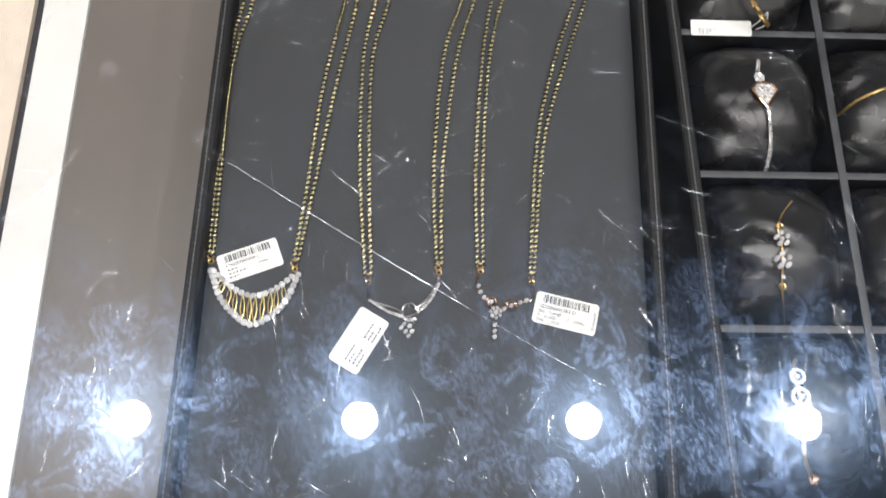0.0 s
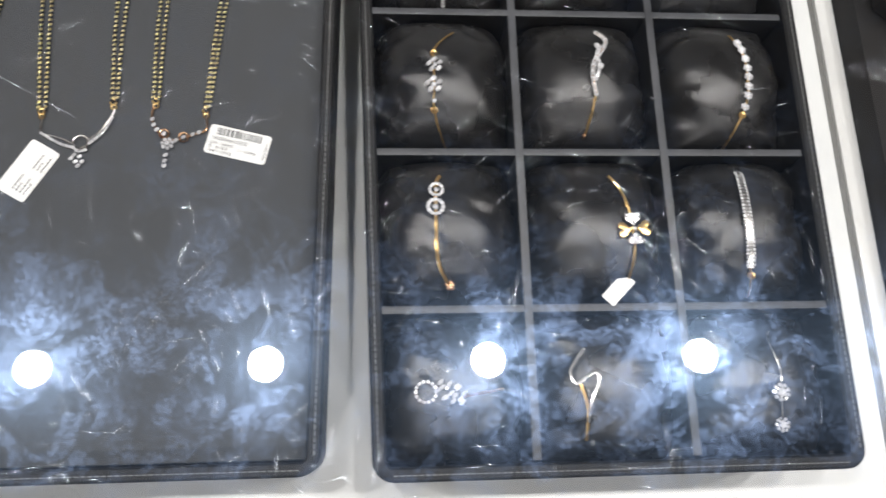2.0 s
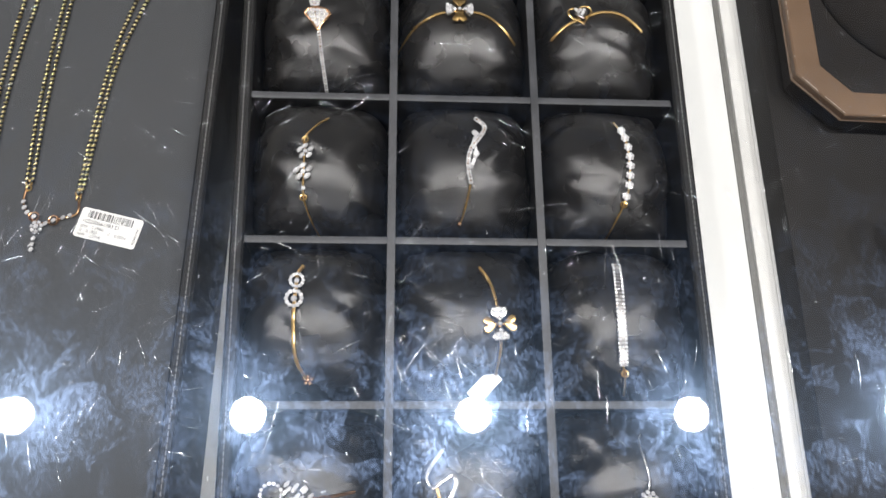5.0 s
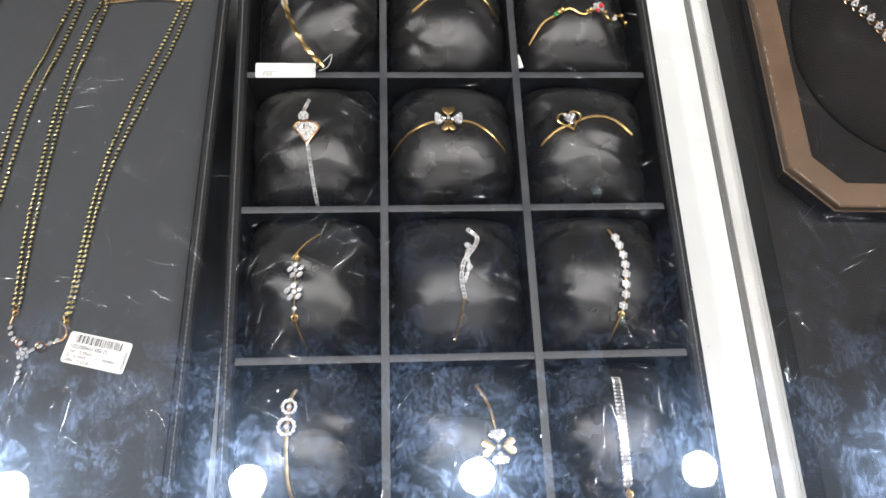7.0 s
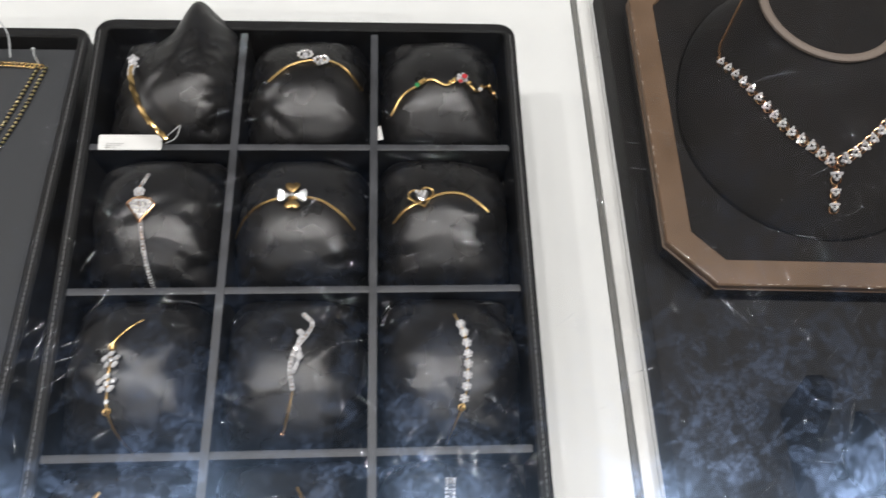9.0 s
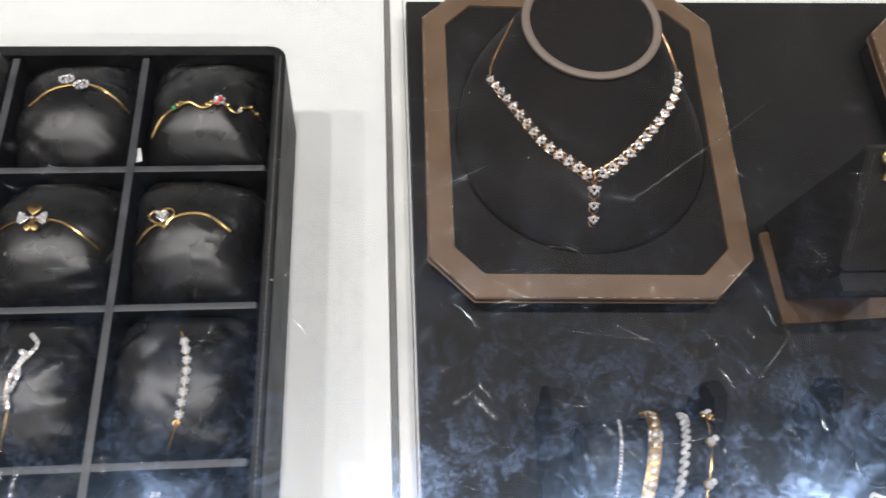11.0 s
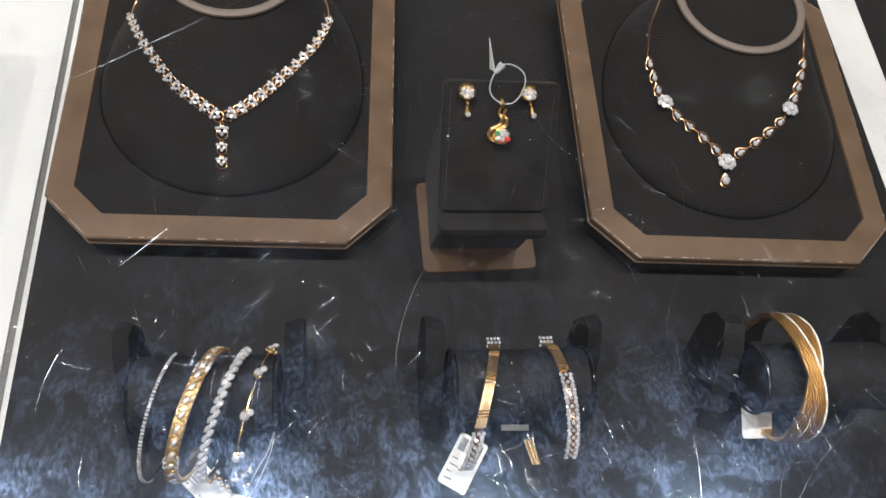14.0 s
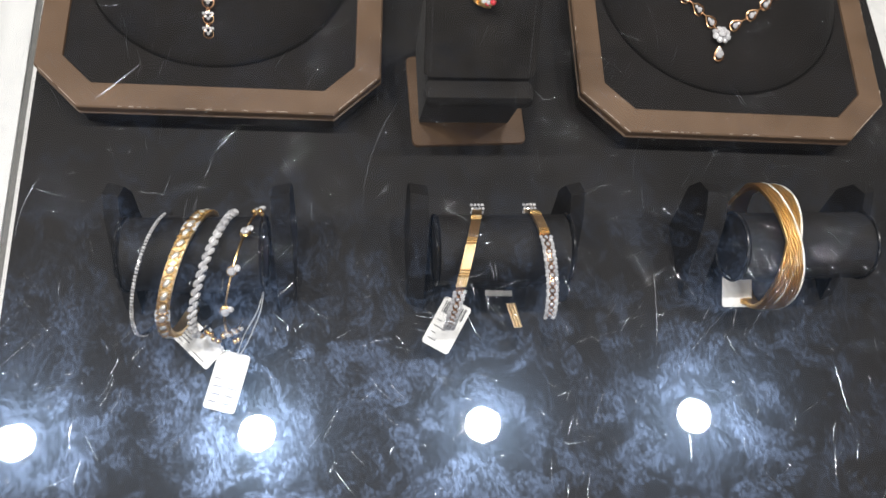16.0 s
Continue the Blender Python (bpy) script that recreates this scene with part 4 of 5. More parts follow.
n3 = necklace([(0.0365, 0.063), (0.0362, 0.12), (0.042, 0.194), (0.0505, 0.243), (0.0585, 0.275)], [(0.065, 0.057), (0.0735, 0.139), (0.0878, 0.195), (0.102, 0.24), (0.1125, 0.277)], "black bead and gold necklace with a leafy V-shaped pendant", ((0.0024, 0.0026), (0.0024, 0.0034)))
bm = bmesh.new()
for pts in ([(0.0355, 0.0585), (0.0352, 0.0505), (0.039, 0.043), (0.0445, 0.037)], [(0.0445, 0.037), (0.0505, 0.0385), (0.058, 0.041), (0.0655, 0.044), (0.0658, 0.052)]):
    tube(spline([(x, y, 0.0192) for x, y in pts], 8), 0.0006, bm=bm)
hoop((0.0425, 0.0415, 0.0198), 0.0027, 0.0005, bm=bm)
hoop((0.0535, 0.0395, 0.0198), 0.0027, 0.0005, bm=bm)
part("frame", bm, ROSE, n3)
bm = flower(bmesh.new(), (0.0448, 0.0355, 0.02), 0.0042, 7, 0.4)
for i, (x, y) in enumerate(((0.0355, 0.0505), (0.0365, 0.047), (0.0385, 0.044), (0.0425, 0.0415), (0.0495, 0.0375), (0.0535, 0.0395), (0.0585, 0.0412), (0.062, 0.0425), (0.0442, 0.0285), (0.044, 0.025), (0.044, 0.022))):
    gem(bm, (x, y, 0.02), 0.0016, squash=0.75, spin=i)
part("stones", bm, STONE, n3)
lp = [(0.069, 0.283, 0.022), (0.0675, 0.295, 0.03), (0.073, 0.303, 0.034), (0.084, 0.303, 0.034), (0.0915, 0.295, 0.03), (0.0925, 0.282, 0.022)]
bm = tube(spline(lp, 8), 0.0006, sides=5)
solid("tag_loop", bm, PLASTIC, "clear plastic tag loop round a necklace clasp", "tag loop")
for x in (-0.11, -0.07, -0.026, 0.012, 0.057, 0.083, 0.109):
    bm = tube([Vector((x, 0.28, 0.018)), Vector((x, 0.281, 0.026)), Vector((x, 0.2835, 0.028))], 0.0008)
    ball(bm, (x, 0.2835, 0.0285), 0.0013)
    solid("display_pin", bm, PLASTIC, "small clear pin that holds a necklace on the cloth pad", "pin", "pins of the necklace tray")

# ---- octagonal necklace boards ----
BW, BL, CH, FLARE = 0.217, 0.26, 0.029, 0.004


def octagon(grow=0.0):
    x0, x1, y0, y1 = -BW / 2 - grow, BW / 2 + grow, -grow, BL + grow
    ch = CH + grow * 0.58
    pts = [(x0 + ch, y0), (x1 - ch, y0), (x1, y0 + ch), (x1, y1 - ch), (x1 - ch, y1), (x0 + ch, y1), (x0, y1 - ch), (x0, y0 + ch)]
    return [(x + math.copysign(FLARE, x) * y / BL, y) for x, y in pts]


def board_frame(near_mid, turn):
    """Local x across, y up the board from its near edge, z off its face."""
    return Matrix.Translation((near_mid[0], near_mid[1], 0.0)) @ Matrix.Rotation(turn, 4, "Z")


def moved(bm, m):
    bmesh.ops.transform(bm, matrix=m, verts=bm.verts)
    return bm


def bust_ring(s, lift=0.0, n=56):
    """One level of the velvet neck form: s runs from its seam (0) to its neck (1)."""
    c, a, b = 0.121 + 0.056 * s, 0.0885 - 0.0435 * s, 0.12 - 0.075 * s
    b = min(b, 0.242 - c)
    out = []
    for k in range(n):
        t = 2 * math.pi * k / n
        out.append((a * math.cos(t), c + (b if math.sin(t) > 0 else a) * math.sin(t), 0.057 * s + lift))
    return out


def bust_height(u, v):
    lo, hi = 0.0, 1.0
    for i in range(30):
        s = (lo + hi) / 2
        c, a = 0.121 + 0.056 * s, 0.0885 - 0.0435 * s
        b = a if v < c else 0.12 - 0.075 * s
        if (u / a) ** 2 + ((v - c) / b) ** 2 < 1:
            lo = s
        else:
            hi = s
    return 0.057 * lo


def on_bust(m, u, v, lift=0.0014):
    return m @ Vector((u, v, bust_height(u, v) + lift))


def necklace_board(m, label, base):
    t = thing("necklace_board", base, label, "jewellery display", "octagonal necklace boards")
    o = lambda g, z: [(x, y, z) for x, y in octagon(g)]
    part("border", moved(loft([o(0, -0.006), o(0.0004, -0.001), o(-0.0006, 0.0), o(-0.0165, 0.0004), o(-0.0172, -0.0022)], close_last=False), m), BROWN, t, "taupe brown leatherette border", soft=20)
    part("panel", moved(loft([o(-0.0165, -0.0035), o(-0.0168, -0.0012), o(-0.018, -0.0008)]), m), VELVET, t, "black velvet panel", soft=20)
    part("lower_edge", moved(loft([o(-0.0008, -0.0088), o(0.0006, -0.0082), o(0.0006, -0.0072), o(-0.0008, -0.0066)]), m), BROWN, t, soft=20)
    part("body", moved(loft([o(-0.004, PAD_Z + 0.0003), o(-0.002, PAD_Z + 0.003), o(-0.002, -0.009), o(-0.004, -0.0085)]), m), VELVET, t, "black sides", soft=20)
    bm = bmesh.new()
    R = random.Random(int(base[0] * 1000))
    P = octagon(-0.0004)
    for i in range(150):
        k = R.randrange(8)
        a, b = Vector((*P[k], 0)), Vector((*P[(k + 1) % 8], 0))
        d = (b - a).normalized()
        p = a + (b - a) * R.uniform(0.02, 0.96)
        q = p + d * R.uniform(0.0008, 0.005)
        tube([p + Vector((0, 0, -0.0003)), (p + q) / 2 + Vector((0, 0, 0.0001)), q + Vector((0, 0, -0.0003))], R.uniform(0.0002, 0.00042), 0.0002, 4, bm)
    part("scuffs", moved(bm, m), SCUFF, t, "pale scuffs along the border edge", soft=0, kind="stuff")
    levels = [bust_ring(0.0, -0.0008), bust_ring(0.02, 0.002), bust_ring(0.2), bust_ring(0.45), bust_ring(0.7), bust_ring(0.96), bust_ring(1.0, 0.001)]
    seam = [Vector(p) for p in bust_ring(0.0, 0.0, 72)]
    part("seam", moved(tube(seam + [seam[0]], 0.0011, 0.0005, 6), m), DEEPBLACK, t, "dark seam round the neck form")
    form = part("neck_form", moved(loft(levels), m), VELVET, t, "raised black velvet neck form", soft=50)
    ring = [Vector(p) for p in bust_ring(1.0, 0.0015, 48)]
    part("neck_ring", moved(tube(ring + [ring[0]], 0.0030, 0.0022, 8), m), RING, form, "grey-taupe cord round the neck")
    return t


MA = board_frame((0.6205, 0.1265), -0.03)
MB = board_frame((0.974, 0.1105), -0.035)
necklace_board(MA, "octagonal black velvet necklace board with worn taupe border", (0.62, 0.24, PAD_Z))
necklace_board(MB, "octagonal black velvet necklace board with scuffed taupe border", (0.97, 0.22, PAD_Z))

def teardrop(p, d, up, length, width, wire):
    """A closed wire drop, its point against d."""
    w = d.cross(up).normalized()
    pts = []
    for k in range(15):
        a = 2 * math.pi * k / 14
        pts.append(Vector(p) - d * (length / 2 * math.cos(a)) + w * (width / 2 * math.sin(a) * math.sin(a / 2)))
    return tube(pts, wire, sides=5, up=up)


FACE = Vector((0, -0.5, 0.85)).normalized()


def leaf_link(p, d, size, t, name="link"):
    """A gold drop with a chevron of small stones in it."""
    d = (d - FACE * d.dot(FACE)).normalized()
    w = d.cross(FACE).normalized()
    lk = part(name, teardrop(p + d * size * 0.25, d, FACE, size * 2.1, size * 2.2, 0.0005), ROSE, t)
    part("bail", hoop(p - d * size * 0.9, size * 0.3, 0.0005, up=FACE, seg=10), ROSE, lk)
    bm = bmesh.new()
    for a, b, r in ((-0.75, -0.35, 0.4), (-0.25, -0.45, 0.36), (0.25, -0.45, 0.36), (0.75, -0.35, 0.4), (-0.42, 0.12, 0.38), (0.42, 0.12, 0.38), (0, 0.52, 0.42)):
        gem(bm, p + w * a * size + d * b * size + FACE * 0.0009, r * size * 0.78, FACE + Vector((0.35 * math.sin(a * 9 + size * 4000), 0.3 * math.cos(b * 7), 0)), 6, spin=a + b)
    part("stones", bm, STONE, lk)


t = thing("stone_necklace", (0.62, 0.23, 0.02), "rose gold and white stone necklace with a Y-shaped drop", "necklace")
left = [(-0.0667, 0.1495), (-0.058, 0.131), (-0.0478, 0.1147), (-0.0328, 0.0955), (-0.0165, 0.0837), (-0.0052, 0.0765)]
right = [(0.0639, 0.1534), (0.06, 0.14), (0.0536, 0.1261), (0.0351, 0.1018), (0.0172, 0.0852), (0.0042, 0.0772)]
for side in (left, right):
    line = spline([on_bust(MA, u, v) for u, v in side], 12)
    whole = sum((b - a).length for a, b in zip(line, line[1:]))
    P = resample(line, whole / (round(whole / 0.0079) + 0.01))
    for i, p in enumerate(P):
        d = (P[min(i + 1, len(P) - 1)] - P[max(i - 1, 0)]).normalized()
        leaf_link(p, d, 0.0029 + 0.0013 * i / len(P), t)
for v, size in ((0.0675, 0.0042), (0.0585, 0.0036), (0.0505, 0.0036)):
    leaf_link(on_bust(MA, -0.001, v, 0.002), Vector((0, -0.85, -0.5)), size, t, "drop_link")
for pts in ([(-0.0667, 0.1495), (-0.0655, 0.162), (-0.0603, 0.1726), (-0.05, 0.192)], [(0.0639, 0.1534), (0.062, 0.168), (0.0543, 0.181), (0.047, 0.2)]):
    part("chain", tube(spline([on_bust(MA, u, v, 0.001) for u, v in pts], 8), 0.0009), ROSE, t, "rose gold chain end")

t = thing("stone_necklace", (0.97, 0.22, 0.02), "rose gold necklace of round stones with flower clusters", "necklace")
lp = [(-0.0634, 0.138), (-0.0614, 0.1271), (-0.0594, 0.1173), (-0.0553, 0.1075), (-0.0481, 0.0976), (-0.0403, 0.0897), (-0.031, 0.0816), (-0.0223, 0.0738), (-0.0142, 0.0653)]
rp = [(0.0441, 0.1334), (0.0423, 0.1253), (0.0393, 0.1171), (0.0362, 0.1091), (0.0319, 0.1012), (0.0248, 0.0922), (0.016, 0.0849), (0.0064, 0.0778), (-0.0045, 0.0714)]
big = {(0, 3), (0, 8), (1, 4)}
for s, pts in enumerate((lp, rp)):
    W = [on_bust(MB, u, v) for u, v in pts]
    for i, p in enumerate(W):
        if (s, i) in big:
            bm = flower(bmesh.new(), p + Vector((0, 0, 0.0012)), 0.0070 if i == 8 else 0.0062, 8, 0.46)
            part("flower_cluster", bm, STONE, t, "round cluster of clear stones")
        else:
            d = (W[min(i + 1, len(W) - 1)] - W[max(i - 1, 0)]).normalized()
            d = (d - FACE * d.dot(FACE)).normalized()
            lk = part("link", teardrop(p, d, FACE, 0.0094, 0.0086, 0.0006), ROSE, t)
            bm = gem(bmesh.new(), p + d * 0.0012 + FACE * 0.0008, 0.0021, FACE + Vector((0.2, 0.1, 0)), 7)
            gem(bm, p - d * 0.0016 + FACE * 0.0006, 0.0012, FACE, 6)
            part("stone", bm, STONE, lk)
    for a, b in zip(W, W[1:]):
        d = (b - a).normalized()
        part("joint", tube([a + d * 0.0034, (a + b) / 2 + Vector((0, 0, 0.0004)), b - d * 0.0034], 0.0007), ROSE, t)
p = on_bust(MB, -0.0147, 0.0544, 0.002)
lk = part("drop_link", teardrop(p, Vector((0, -0.86, -0.5)), FACE, 0.0095, 0.0082, 0.0008), ROSE, t)
bm = gem(bmesh.new(), p + Vector((0, -0.0008, 0.0008)), 0.003, FACE)
gem(bm, p + Vector((0, 0.0024, 0.0022)), 0.0013, FACE)
part("stone", bm, STONE, lk)
for pts in ([(-0.0634, 0.14), (-0.0637, 0.1463), (-0.059, 0.17), (-0.0485, 0.195)], [(0.0441, 0.135), (0.0455, 0.143), (0.046, 0.1525), (0.0475, 0.165)]):
    part("chain", tube(spline([on_bust(MB, u, v, 0.001) for u, v in pts], 8), 0.0009), ROSE, t, "rose gold chain end")

# ---- earring stand ----
t = thing("earring_stand", (0.79, 0.15, PAD_Z), "black velvet wedge stand for earrings on a taupe foot plate", "jewellery stand")
out = rounded_rect(0.7505, 0.8285, 0.1145, 0.184, 0.004, 4)
part("foot_plate", moved(loft([[(x, y, PAD_Z + 0.0004) for x, y in out], [(x, y, PAD_Z + 0.0028) for x, y in out], [(x + (0.79 - x) * 0.01, y, PAD_Z + 0.0032) for x, y in out]]), Matrix.Translation((0.79, 0.15, 0)) @ Matrix.Rotation(0.035, 4, "Z") @ Matrix.Translation((-0.79, -0.15, 0))), BROWN, t, "taupe foot plate")
SX0, SX1 = 0.7535, 0.8205
prof = [(0.13, -0.0205), (0.117, 0.034), (0.119, 0.046), (0.1225, 0.0475), (0.17, 0.1035), (0.174, 0.1025), (0.19, -0.0205)]
bm = loft([[(x, y, z) for y, z in prof] for x in (SX0 + 0.003, SX1 - 0.003)])
part("wedge", bm, SUEDE, t, soft=20)
F0, F1 = Vector((0, 0.1225, 0.0485)), Vector((0, 0.172, 0.106))
nrm = Vector((0, -(F1.z - F0.z), F1.y - F0.y)).normalized()


def slope(x, k, lift=0.0):
    p = F0.lerp(F1, k) + nrm * lift
    return Vector((x, p.y, p.z))


def slab(x0, x1, k0, k1, l0, l1):
    r = rounded_rect(x0, x1, k0 * 0.08, k1 * 0.08, 0.004, 4)
    return loft([[slope(x, k / 0.08, l0) for x, k in r], [slope(x, k / 0.08, l1 - 0.001) for x, k in r], [slope(x + (0.79 - x) * 0.03, k / 0.08, l1) for x, k in r]])


part("face_pad", slab(SX0, SX1, 0.0, 1.0, -0.004, 0.0025), SUEDE, t, "stitched velvet face")
part("lip", box(SX0, SX1, 0.1075, 0.1215, 0.034, 0.0485, 0.0058), SUEDE, t, "rolled velvet lip")
for x in (SX0 + 0.004, SX1 - 0.004):
    bm = bmesh.new()
    for i in range(22):
        tube([slope(x, 0.04 + i * 0.042, 0.0025), slope(x, 0.05 + i * 0.042, 0.003), slope(x, 0.065 + i * 0.042, 0.0025)], 0.0004, sides=4, bm=bm)
    part("stitching", bm, DARKSTITCH, t, soft=0, kind="stuff")
def pinned(x, k, lift=0.0):
    return slope(x - 0.006, k, lift)


for x, k, lean, lab in ((0.7725, 0.93, 0.0006, "gold drop earring with a cluster of clear stones"), (0.8075, 0.93, 0.0022, "gold drop earring with clear stones, tilted")):
    e = thing("earring", pinned(x, k), lab, "earring", "pair of earrings")
    c = pinned(x, k, 0.0045)
    part("petals", flower(bmesh.new(), c, 0.005, 8, 0.55), GOLD, e, "gold petals")
    part("cluster", flower(bmesh.new(), c + nrm * 0.0014, 0.0044, 6, 0.48), STONE, e)
    part("setting", hoop(c - nrm * 0.001, 0.0036, 0.0012, up=nrm), GOLD, e)
    low = pinned(x + lean, k - 0.105, 0.0035)
    part("joint", ball(bmesh.new(), pinned(x + lean * 0.6, k - 0.075, 0.004), 0.0017, (0.8, 1.3, 1)), GOLD, e)
    part("drop", tube([low, pinned(x + lean * 1.4, k - 0.14, 0.0035), pinned(x + lean * 1.7, k - 0.17, 0.0035)], lambda u: 0.001 + 0.0012 * u), GOLD, e)
    part("drop_stone", gem(bmesh.new(), pinned(x + lean * 1.7, k - 0.165, 0.0055), 0.0016, nrm), STONE, e)
e = thing("pendant", pinned(0.79, 0.7), "gold swirl pendant with red and green stones", "pendant")
for dx, dk in ((0.0, 0.0), (0.0028, -0.012)):
    sw = [pinned(x + dx, k + dk, 0.0035) for x, k in ((0.7925, 0.82), (0.7915, 0.775), (0.7935, 0.735), (0.7925, 0.69), (0.788, 0.655), (0.7865, 0.605), (0.789, 0.565), (0.7935, 0.555))]
    part("swirl", tube(spline(sw, 8), lambda u: 0.0006 + 0.0007 * math.sin(math.pi * u)), GOLD, e)
part("cluster_back", flower(bmesh.new(), pinned(0.7938, 0.61, 0.004), 0.0056, 9, 0.5), GOLD, e, "gold petals")
part("stones", flower(bmesh.new(), pinned(0.7938, 0.615, 0.0055), 0.0048, 7, 0.44), STONE, e)
part("red_stones", gem(gem(bmesh.new(), pinned(0.7965, 0.59, 0.0082), 0.0019), pinned(0.7935, 0.575, 0.0078), 0.0015), RED, e, "red stones")
part("green_stone", gem(bmesh.new(), pinned(0.7905, 0.635, 0.0072), 0.0015), GREEN, e, "green stone")
part("bail", hoop(pinned(0.7925, 0.85, 0.004), 0.0022, 0.0008, up=Vector((1, 0.2, 0))), GOLD, e)
lp = [pinned(0.7945 + 0.0098 * math.cos(a) + 0.0006 * math.sin(3 * a), 0.995 + 0.145 * math.sin(a), 0.006) for a in [2 * math.pi * k / 24 - 0.6 for k in range(24)]]
e = thing("price_tag", pinned(0.788, 1.1), "clear plastic tag loop with a small card standing edge on", "price tag", "price tags")
part("loop", tube(lp + [lp[0]], 0.0004, sides=5), PLASTIC, e, "clear plastic tag loop")
part("knot", tube([pinned(0.7868, 1.075, 0.006), pinned(0.7885, 1.1, 0.006), pinned(0.791, 1.14, 0.006)], lambda u: 0.0012 + 0.001 * u), PLASTIC, e)
part("card", loft([[pinned(x + dx, k, l) for x, k, l in ((0.7872, 1.08, 0.006), (0.7845, 1.1, 0.004), (0.7815, 1.33, 0.012), (0.7838, 1.22, 0.01))] for dx in (0, -0.0004)]), PAPER, e, soft=0)

# ---- bracelet drums and bangles ----
DY, DZ, DR = 0.011, 0.021, 0.0305


def drum(x0, x1):
    t = thing("bracelet_stand", ((x0 + x1) / 2, DY, PAD_Z), "black bracelet drum with glossy rims and wedge-shaped side cheeks", "jewellery stand", "bracelet drums on the pad")
    n = 40
    hub, mid = 0.0285, DY + 0.009
    circ = lambda x, r: [(x, mid + r * math.cos(2 * math.pi * k / n), hub + r * math.sin(2 * math.pi * k / n)) for k in range(n)]
    part("roll", loft([circ(x0 + 0.001, 0.0185), circ(x0 + 0.002, 0.02), circ(x1 - 0.002, 0.02), circ(x1 - 0.001, 0.0185)]), PAD, t)
    for x in (x0, x1):
        part("rim", hoop((x, mid, hub), 0.0203, 0.001, up=Vector((1, 0, 0)), seg=40, sides=6), GLOSSBLACK, t, "glossy black rim")
    for x, s in ((x0, -1), (x1, 1)):
        prof = [(0.0, PAD_Z + 0.0003), (0.05, PAD_Z + 0.0003), (0.062, 0.018), (0.058, 0.034), (0.048, 0.042), (0.036, 0.034), (0.02, 0.012)]
        a = [(x + s * 0.003, y, z) for y, z in prof]
        b = [(x + s * 0.013, y + 0.004, z if z < -0.02 else z - 0.004) for y, z in prof]
        part("cheek", loft([a, b]), PAD, t, "black side cheek", soft=20)
    part("foot", box(x0 + 0.012, x1 - 0.012, DY + 0.002, DY + 0.034, PAD_Z + 0.0003, 0.018, 0.001), VELVET, t)
    return t


drum(0.588, 0.663)
drum(0.757, 0.834)
drum(0.936, 1.017)


def bangle_arc(x, r, a0, a1, lean, n=40, dz=0.0, dy=0.0):
    """Part of a circle round the drum's axis. Angles from the far side over the top to the near side. lean: shift in x from near to far."""
    out = []
    for i in range(n + 1):
        a = radians(a0 + (a1 - a0) * i / n)
        y, z = math.cos(a), math.sin(a)
        out.append(Vector((x + lean * y, DY + dy + r * y, DZ + dz + r * z)))
    return out


def bangle(x, label, cat="bangle"):
    return thing("bangle", (x, DY, DZ + DR), label, cat, "bangles on the drums")


def outward(p):
    return Vector((0, p.y - DY, p.z - DZ)).normalized()


def bangle_stones(pts, step, r, rows=1, gap=0.0):
    bm = bmesh.new()
    for i, p in enumerate(resample(pts, step)):
        for k in range(rows):
            up = outward(p)
            gem(bm, p + Vector((gap * (k - (rows - 1) / 2), 0, 0)) + up * r * 0.5, r, up + Vector((rng.uniform(-0.3, 0.3), 0, 0)), 6, spin=rng.random())
    return bm


def flat_band(pts, half, thick, bm=None):
    rings = []
    for p in pts:
        o, s = outward(p), Vector((1, 0, 0))
        rings.append([p + s * half - o * thick, p + s * half + o * thick * 0.4, p + s * half * 0.6 + o * thick, p - s * half * 0.6 + o * thick, p - s * half + o * thick * 0.4, p - s * half - o * thick])
    return loft(rings, bm=bm)


t = bangle(0.602, "thin white gold bangle with fine stones on a black drum")
arc = bangle_arc(0.6035, 0.0335, 15, 235, 0.008)
part("band", tube(arc, 0.0012, 0.0009, up=Vector((1, 0, 0))), SILVER, t)
part("stones", bangle_stones(arc[4:36], 0.0019, 0.0011), STONE, t)
t = bangle(0.62, "wide two-tone gold bangle with cut pattern and stone bands")
arc = bangle_arc(0.621, 0.0335, 0, 250, 0.0105)
part("band", flat_band(arc, 0.0034, 0.0011), PALEGOLD, t)
for s in (-1, 1):
    wire = [p + Vector((s * 0.0031 * math.cos(i * 1.05), 0, 0)) + outward(p) * 0.0014 for i, p in enumerate(bangle_arc(0.621, 0.0335, 0, 250, 0.0105, 120))]
    part("lattice_wire", tube(wire, 0.0005, sides=5, up=Vector((1, 0, 0))), DARKGOLD, t, "gold lattice wire")
bm = bmesh.new()
for p in bangle_arc(0.621, 0.0335, 12, 244, 0.0105, 20):
    gem(bm, p + outward(p) * 0.0007, 0.003, outward(p), 8, 0.55)
part("white_inlay", bm, WHITEGOLD, t, "satin white gold facets", soft=80)
for i in (9, 23, 34):
    part("stone_band", bangle_stones(arc[i:i + 3], 0.0019, 0.0013, 4, 0.0019), STONE, t)
t = bangle(0.637, "line bracelet of oval clear stones round a black drum", "bracelet")
arc = bangle_arc(0.637, 0.0335, 20, 225, 0.0115)
part("band", tube(arc, 0.0012, up=Vector((1, 0, 0))), SILVER, t)
bm = bmesh.new()
for i, p in enumerate(resample(arc[2:], 0.0024)):
    gem(bm, p + Vector((0.0009 if i % 2 else -0.0009, 0, 0)) + outward(p) * 0.001, 0.0027, outward(p) + Vector((0.3 if i % 2 else -0.3, 0, 0)), 6, 0.55, spin=0.7 if i % 2 else -0.7)
part("stones", bm, STONE, t)
t = bangle(0.652, "fine gold chain bracelet with stone stations round a black drum", "bracelet")
arc = bangle_arc(0.6515, 0.034, 22, 235, 0.009)
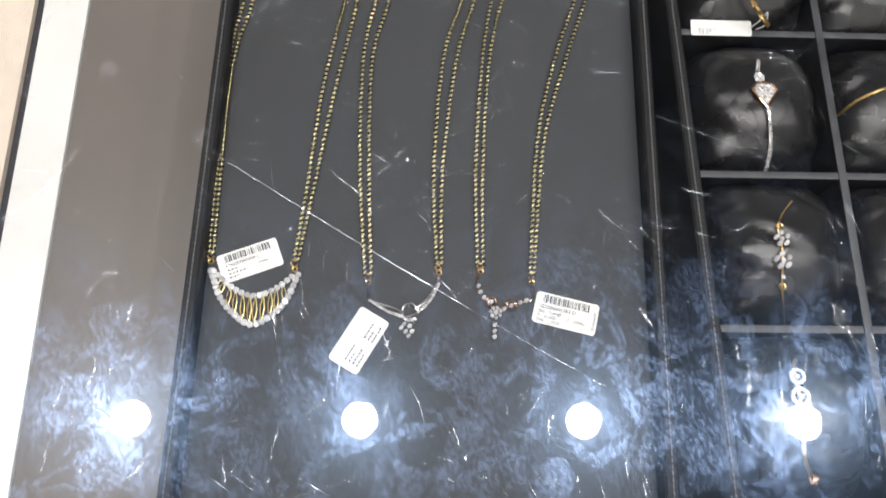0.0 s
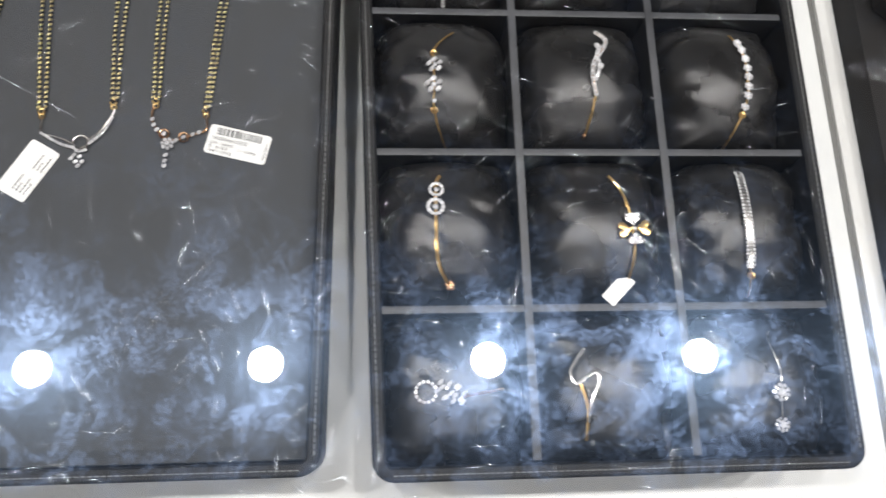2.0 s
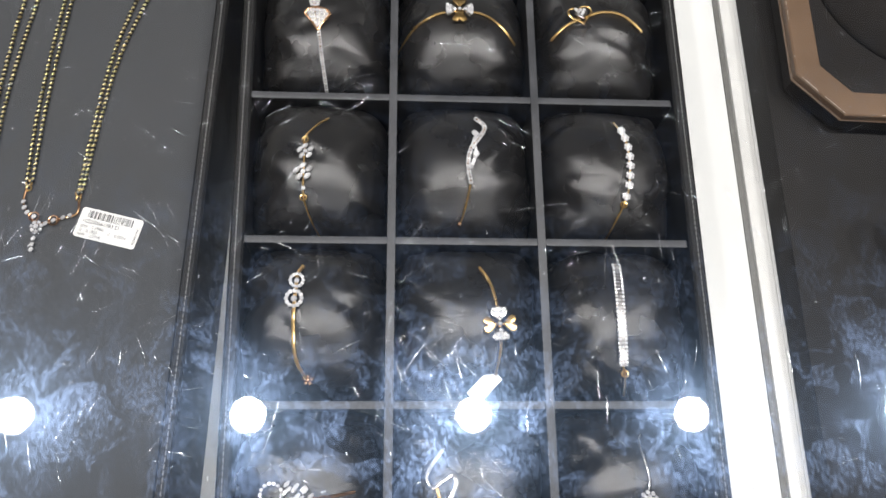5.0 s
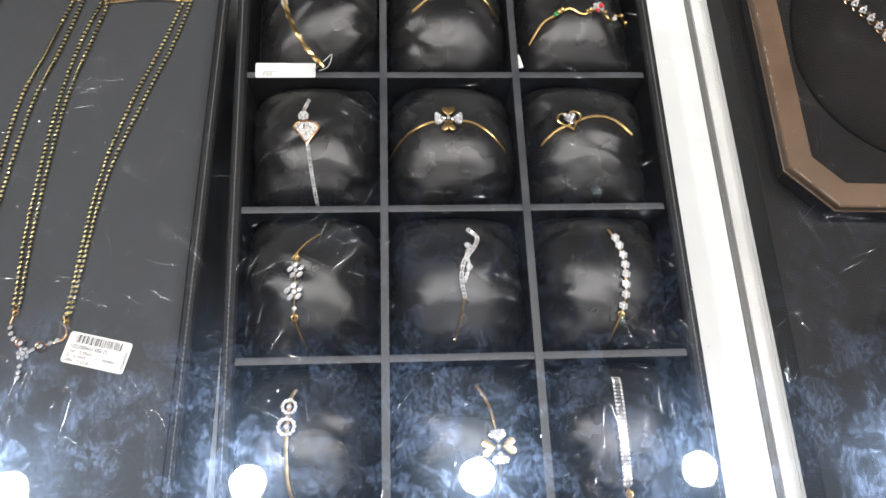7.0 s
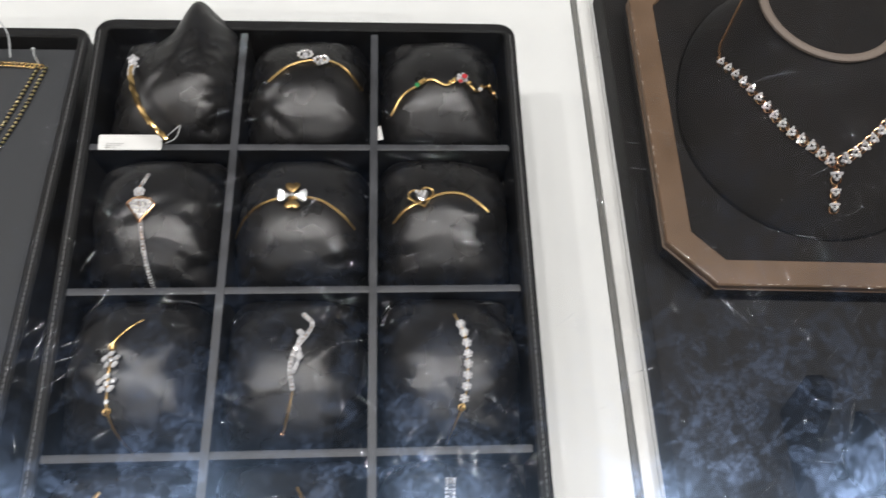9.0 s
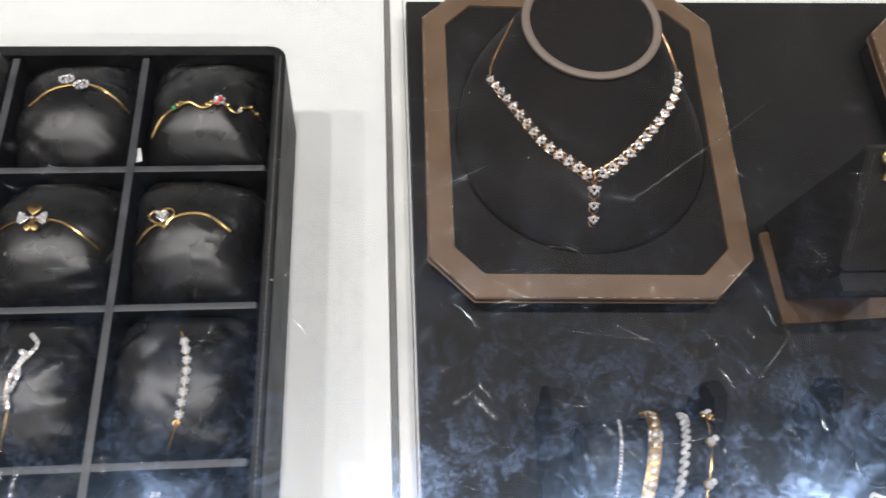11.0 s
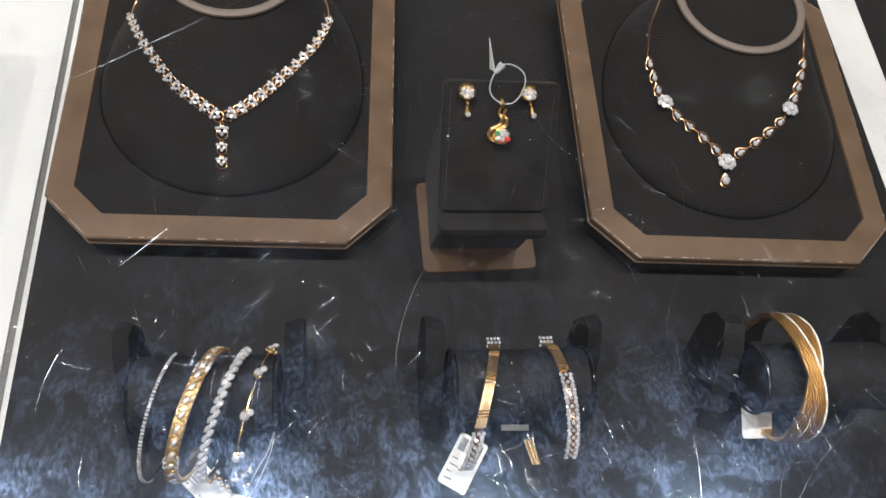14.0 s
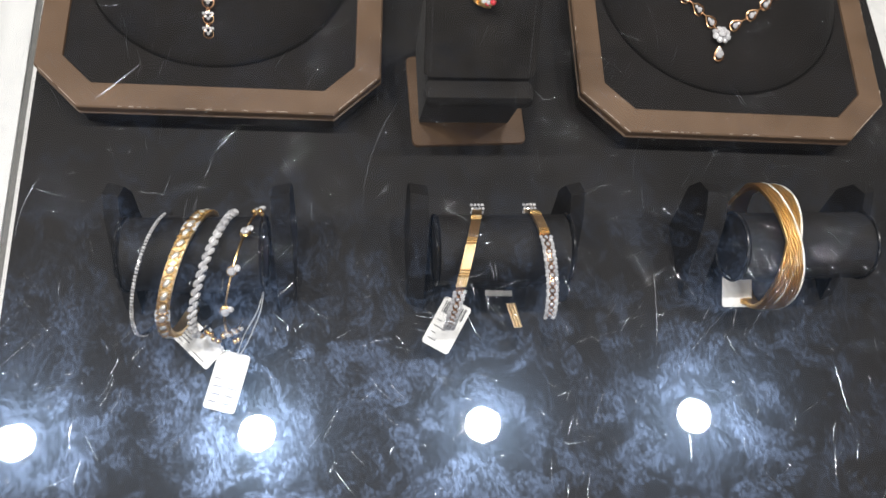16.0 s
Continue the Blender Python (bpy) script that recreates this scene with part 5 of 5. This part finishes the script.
part("chain", tube(arc, 0.0007, up=Vector((1, 0, 0))), GOLD, t)
for i in (2, 9, 16, 23, 30, 36):
    st = part("station", gem(gem(bmesh.new(), arc[i] + outward(arc[i]) * 0.0012, 0.0024, outward(arc[i])), arc[i] + Vector((0.0026, 0.0016, 0)) + outward(arc[i]) * 0.001, 0.002, outward(arc[i])), STONE, t)
    part("setting", hoop(arc[i], 0.0024, 0.0008, up=outward(arc[i]), seg=8), GOLD, st)
bm = bmesh.new()
for k in range(7):
    ball(bm, (0.659 + rng.uniform(-0.004, 0.004), 0.0385 + rng.uniform(-0.002, 0.002), 0.043 + rng.uniform(-0.002, 0.002)), 0.0017)
part("gold_cluster", bm, GOLD, t, "cluster of gold beads at the clasp")
bm = bmesh.new()
for k in range(10):
    ball(bm, (0.628 + k * 0.0022, -0.0235 + 0.003 * math.sin(k * 1.3), 0.014 + 0.002 * math.cos(k * 2.0)), 0.0017)
part("gold_cluster", bm, GOLD, t, "gold beads at the chain end")
for x, lean, lab, plain, cut in ((0.7735, 0.0095, "gold mesh bracelet with stone end on a black drum", (2, 23), (23, 38)), (0.8165, -0.003, "gold mesh bracelet with long stone panel on a black drum", (0, 13), (13, 31))):
    t = bangle(x, lab, "bracelet")
    arc = bangle_arc(x, 0.0335, 14, 215, lean)
    for k in (-2, -1, 0, 1, 2):
        part("mesh_strip", flat_band([p + Vector((k * 0.00115, 0, 0)) for p in arc[plain[0]:plain[1]]], 0.00054, 0.0009), PALEGOLD, t)
    for i in range(plain[0] + 5, plain[1] - 1, 6):
        for q in (0, 0.0016, 0.0032):
            d = (arc[i + 1] - arc[i]).normalized()
            p = arc[i] + d * q + outward(arc[i]) * 0.0009
            part("cross_rib", tube([p - Vector((0.0029, 0, 0)), p, p + Vector((0.0029, 0, 0))], 0.0006, sides=5), GOLD, t)
    bm = bmesh.new()
    dense = resample(arc[cut[0]:cut[1]], 0.0021)
    for i, p in enumerate(dense):
        o = outward(p)
        for k in ((-0.0022, 0.0022) if i % 2 else (-0.0027, 0.0, 0.0027)):
            gem(bm, p + o * 0.0012 + Vector((k, 0, 0)), 0.0014 if i % 2 else 0.0012, o + Vector((rng.uniform(-0.3, 0.3), rng.uniform(-0.3, 0.3), 0)), 6, spin=rng.random())
    part("stone_panel", bm, STONE, t)
    part("backing", flat_band(arc[cut[0] - 1:cut[1]], 0.0024, 0.0007), ROSE, t)
    bm = bmesh.new()
    p = arc[0]
    for k in range(12):
        gem(bm, p + Vector((-0.0031 + 0.0021 * (k % 4) + 0.0006 * (k // 4 % 2), -0.0015 + 0.002 * (k // 4), 0.0022 + 0.0009 * (k // 4))), 0.001, Vector((0.25 * math.sin(k * 2.0), -0.25 * math.cos(k * 3.0), 1)), 6, spin=k)
    part("end_stones", bm, STONE, t)
t = bangle(0.802, "short gold mesh bracelet end lying by a black drum", "bracelet")
bm = bmesh.new()
for k in (-1, 0, 1):
    tube([Vector((0.8035 + k * 0.0019, -0.006, 0.006)), Vector((0.8055 + k * 0.0019, -0.012, 0.004)), Vector((0.808 + k * 0.0017, -0.0195, 0.0015))], 0.0009, bm=bm)
part("mesh_end", bm, PALEGOLD, t)
t = bangle(0.96, "wide twisted gold mesh cuff bangle open at one side")
for q in range(2):
    arc = bangle_arc(0.9585, 0.0365, -35, 262, 0.0, 60, dy=0.012)
    pts = []
    for i, p in enumerate(arc):
        side = (0.0044 if q else -0.0044) * math.cos(i / 60 * 8.6 + 0.6)
        pts.append(Vector((p.x + side, p.y, p.z - 0.001)) + outward(p) * (0.0006 * q))
    band = part("mesh_band", flat_band(pts, 0.0040, 0.0011), DARKGOLD, t, "woven gold mesh band")
    for s in (-1, 1):
        edge = [p + Vector((0.0040 * s, 0, 0)) + outward(p) * 0.001 for p in pts]
        if s > 0:
            bm = bmesh.new()
            for p in resample(edge, 0.0013):
                ball(bm, p, 0.00095, seg=6, rings=4)
            part("edge_beads", bm, WHITEGOLD, band, "white gold beaded edge")
        else:
            part("edge_wire", tube(edge, 0.00055, sides=5, up=Vector((1, 0, 0))), GOLD, band, "bright edge wire")
    for k in (-2, -1, 0, 1, 2):
        part("woven_wire", tube([p + Vector((0.0014 * k + 0.0006 * math.sin(i * 1.3 + k), 0, 0)) + outward(p) * 0.0012 for i, p in enumerate(pts)], 0.0006, sides=5, up=Vector((1, 0, 0))), GOLD if k % 2 else DARKGOLD, band)

price_tag((0.6045, -0.0155), -0.785, 0.031, 0.0155, -0.012, "white price tag under the bangles", tilt=(0.05, 0.3), codes=False, bars=5)
price_tag((0.625, -0.058), -0.27, 0.0185, 0.0335, -0.012, "white price tag hanging on a clear loop", tilt=(0.0, 0.12), codes=False, bars=7, loop=[(0.644, -0.03, -0.007), (0.648, -0.02, -0.002), (0.656, -0.008, 0.006), (0.66, 0.002, 0.012), (0.658, -0.008, 0.007), (0.651, -0.022, -0.002), (0.6455, -0.03, -0.007)])
price_tag((0.75, -0.0255), -0.54, 0.0175, 0.03, -0.002, "white barcode price tag on a gold bracelet", tilt=(0.0, 0.2), bars=4)
price_tag((0.7905, 0.0018), -0.04, 0.0165, 0.0035, -0.004, "narrow white tag seen edge on", codes=False, bars=0)
price_tag((0.942, -0.0075), -0.05, 0.0185, 0.019, -0.008, "white price tag inside a gold cuff", codes=False, bars=0, tilt=(0.1, 0.3))
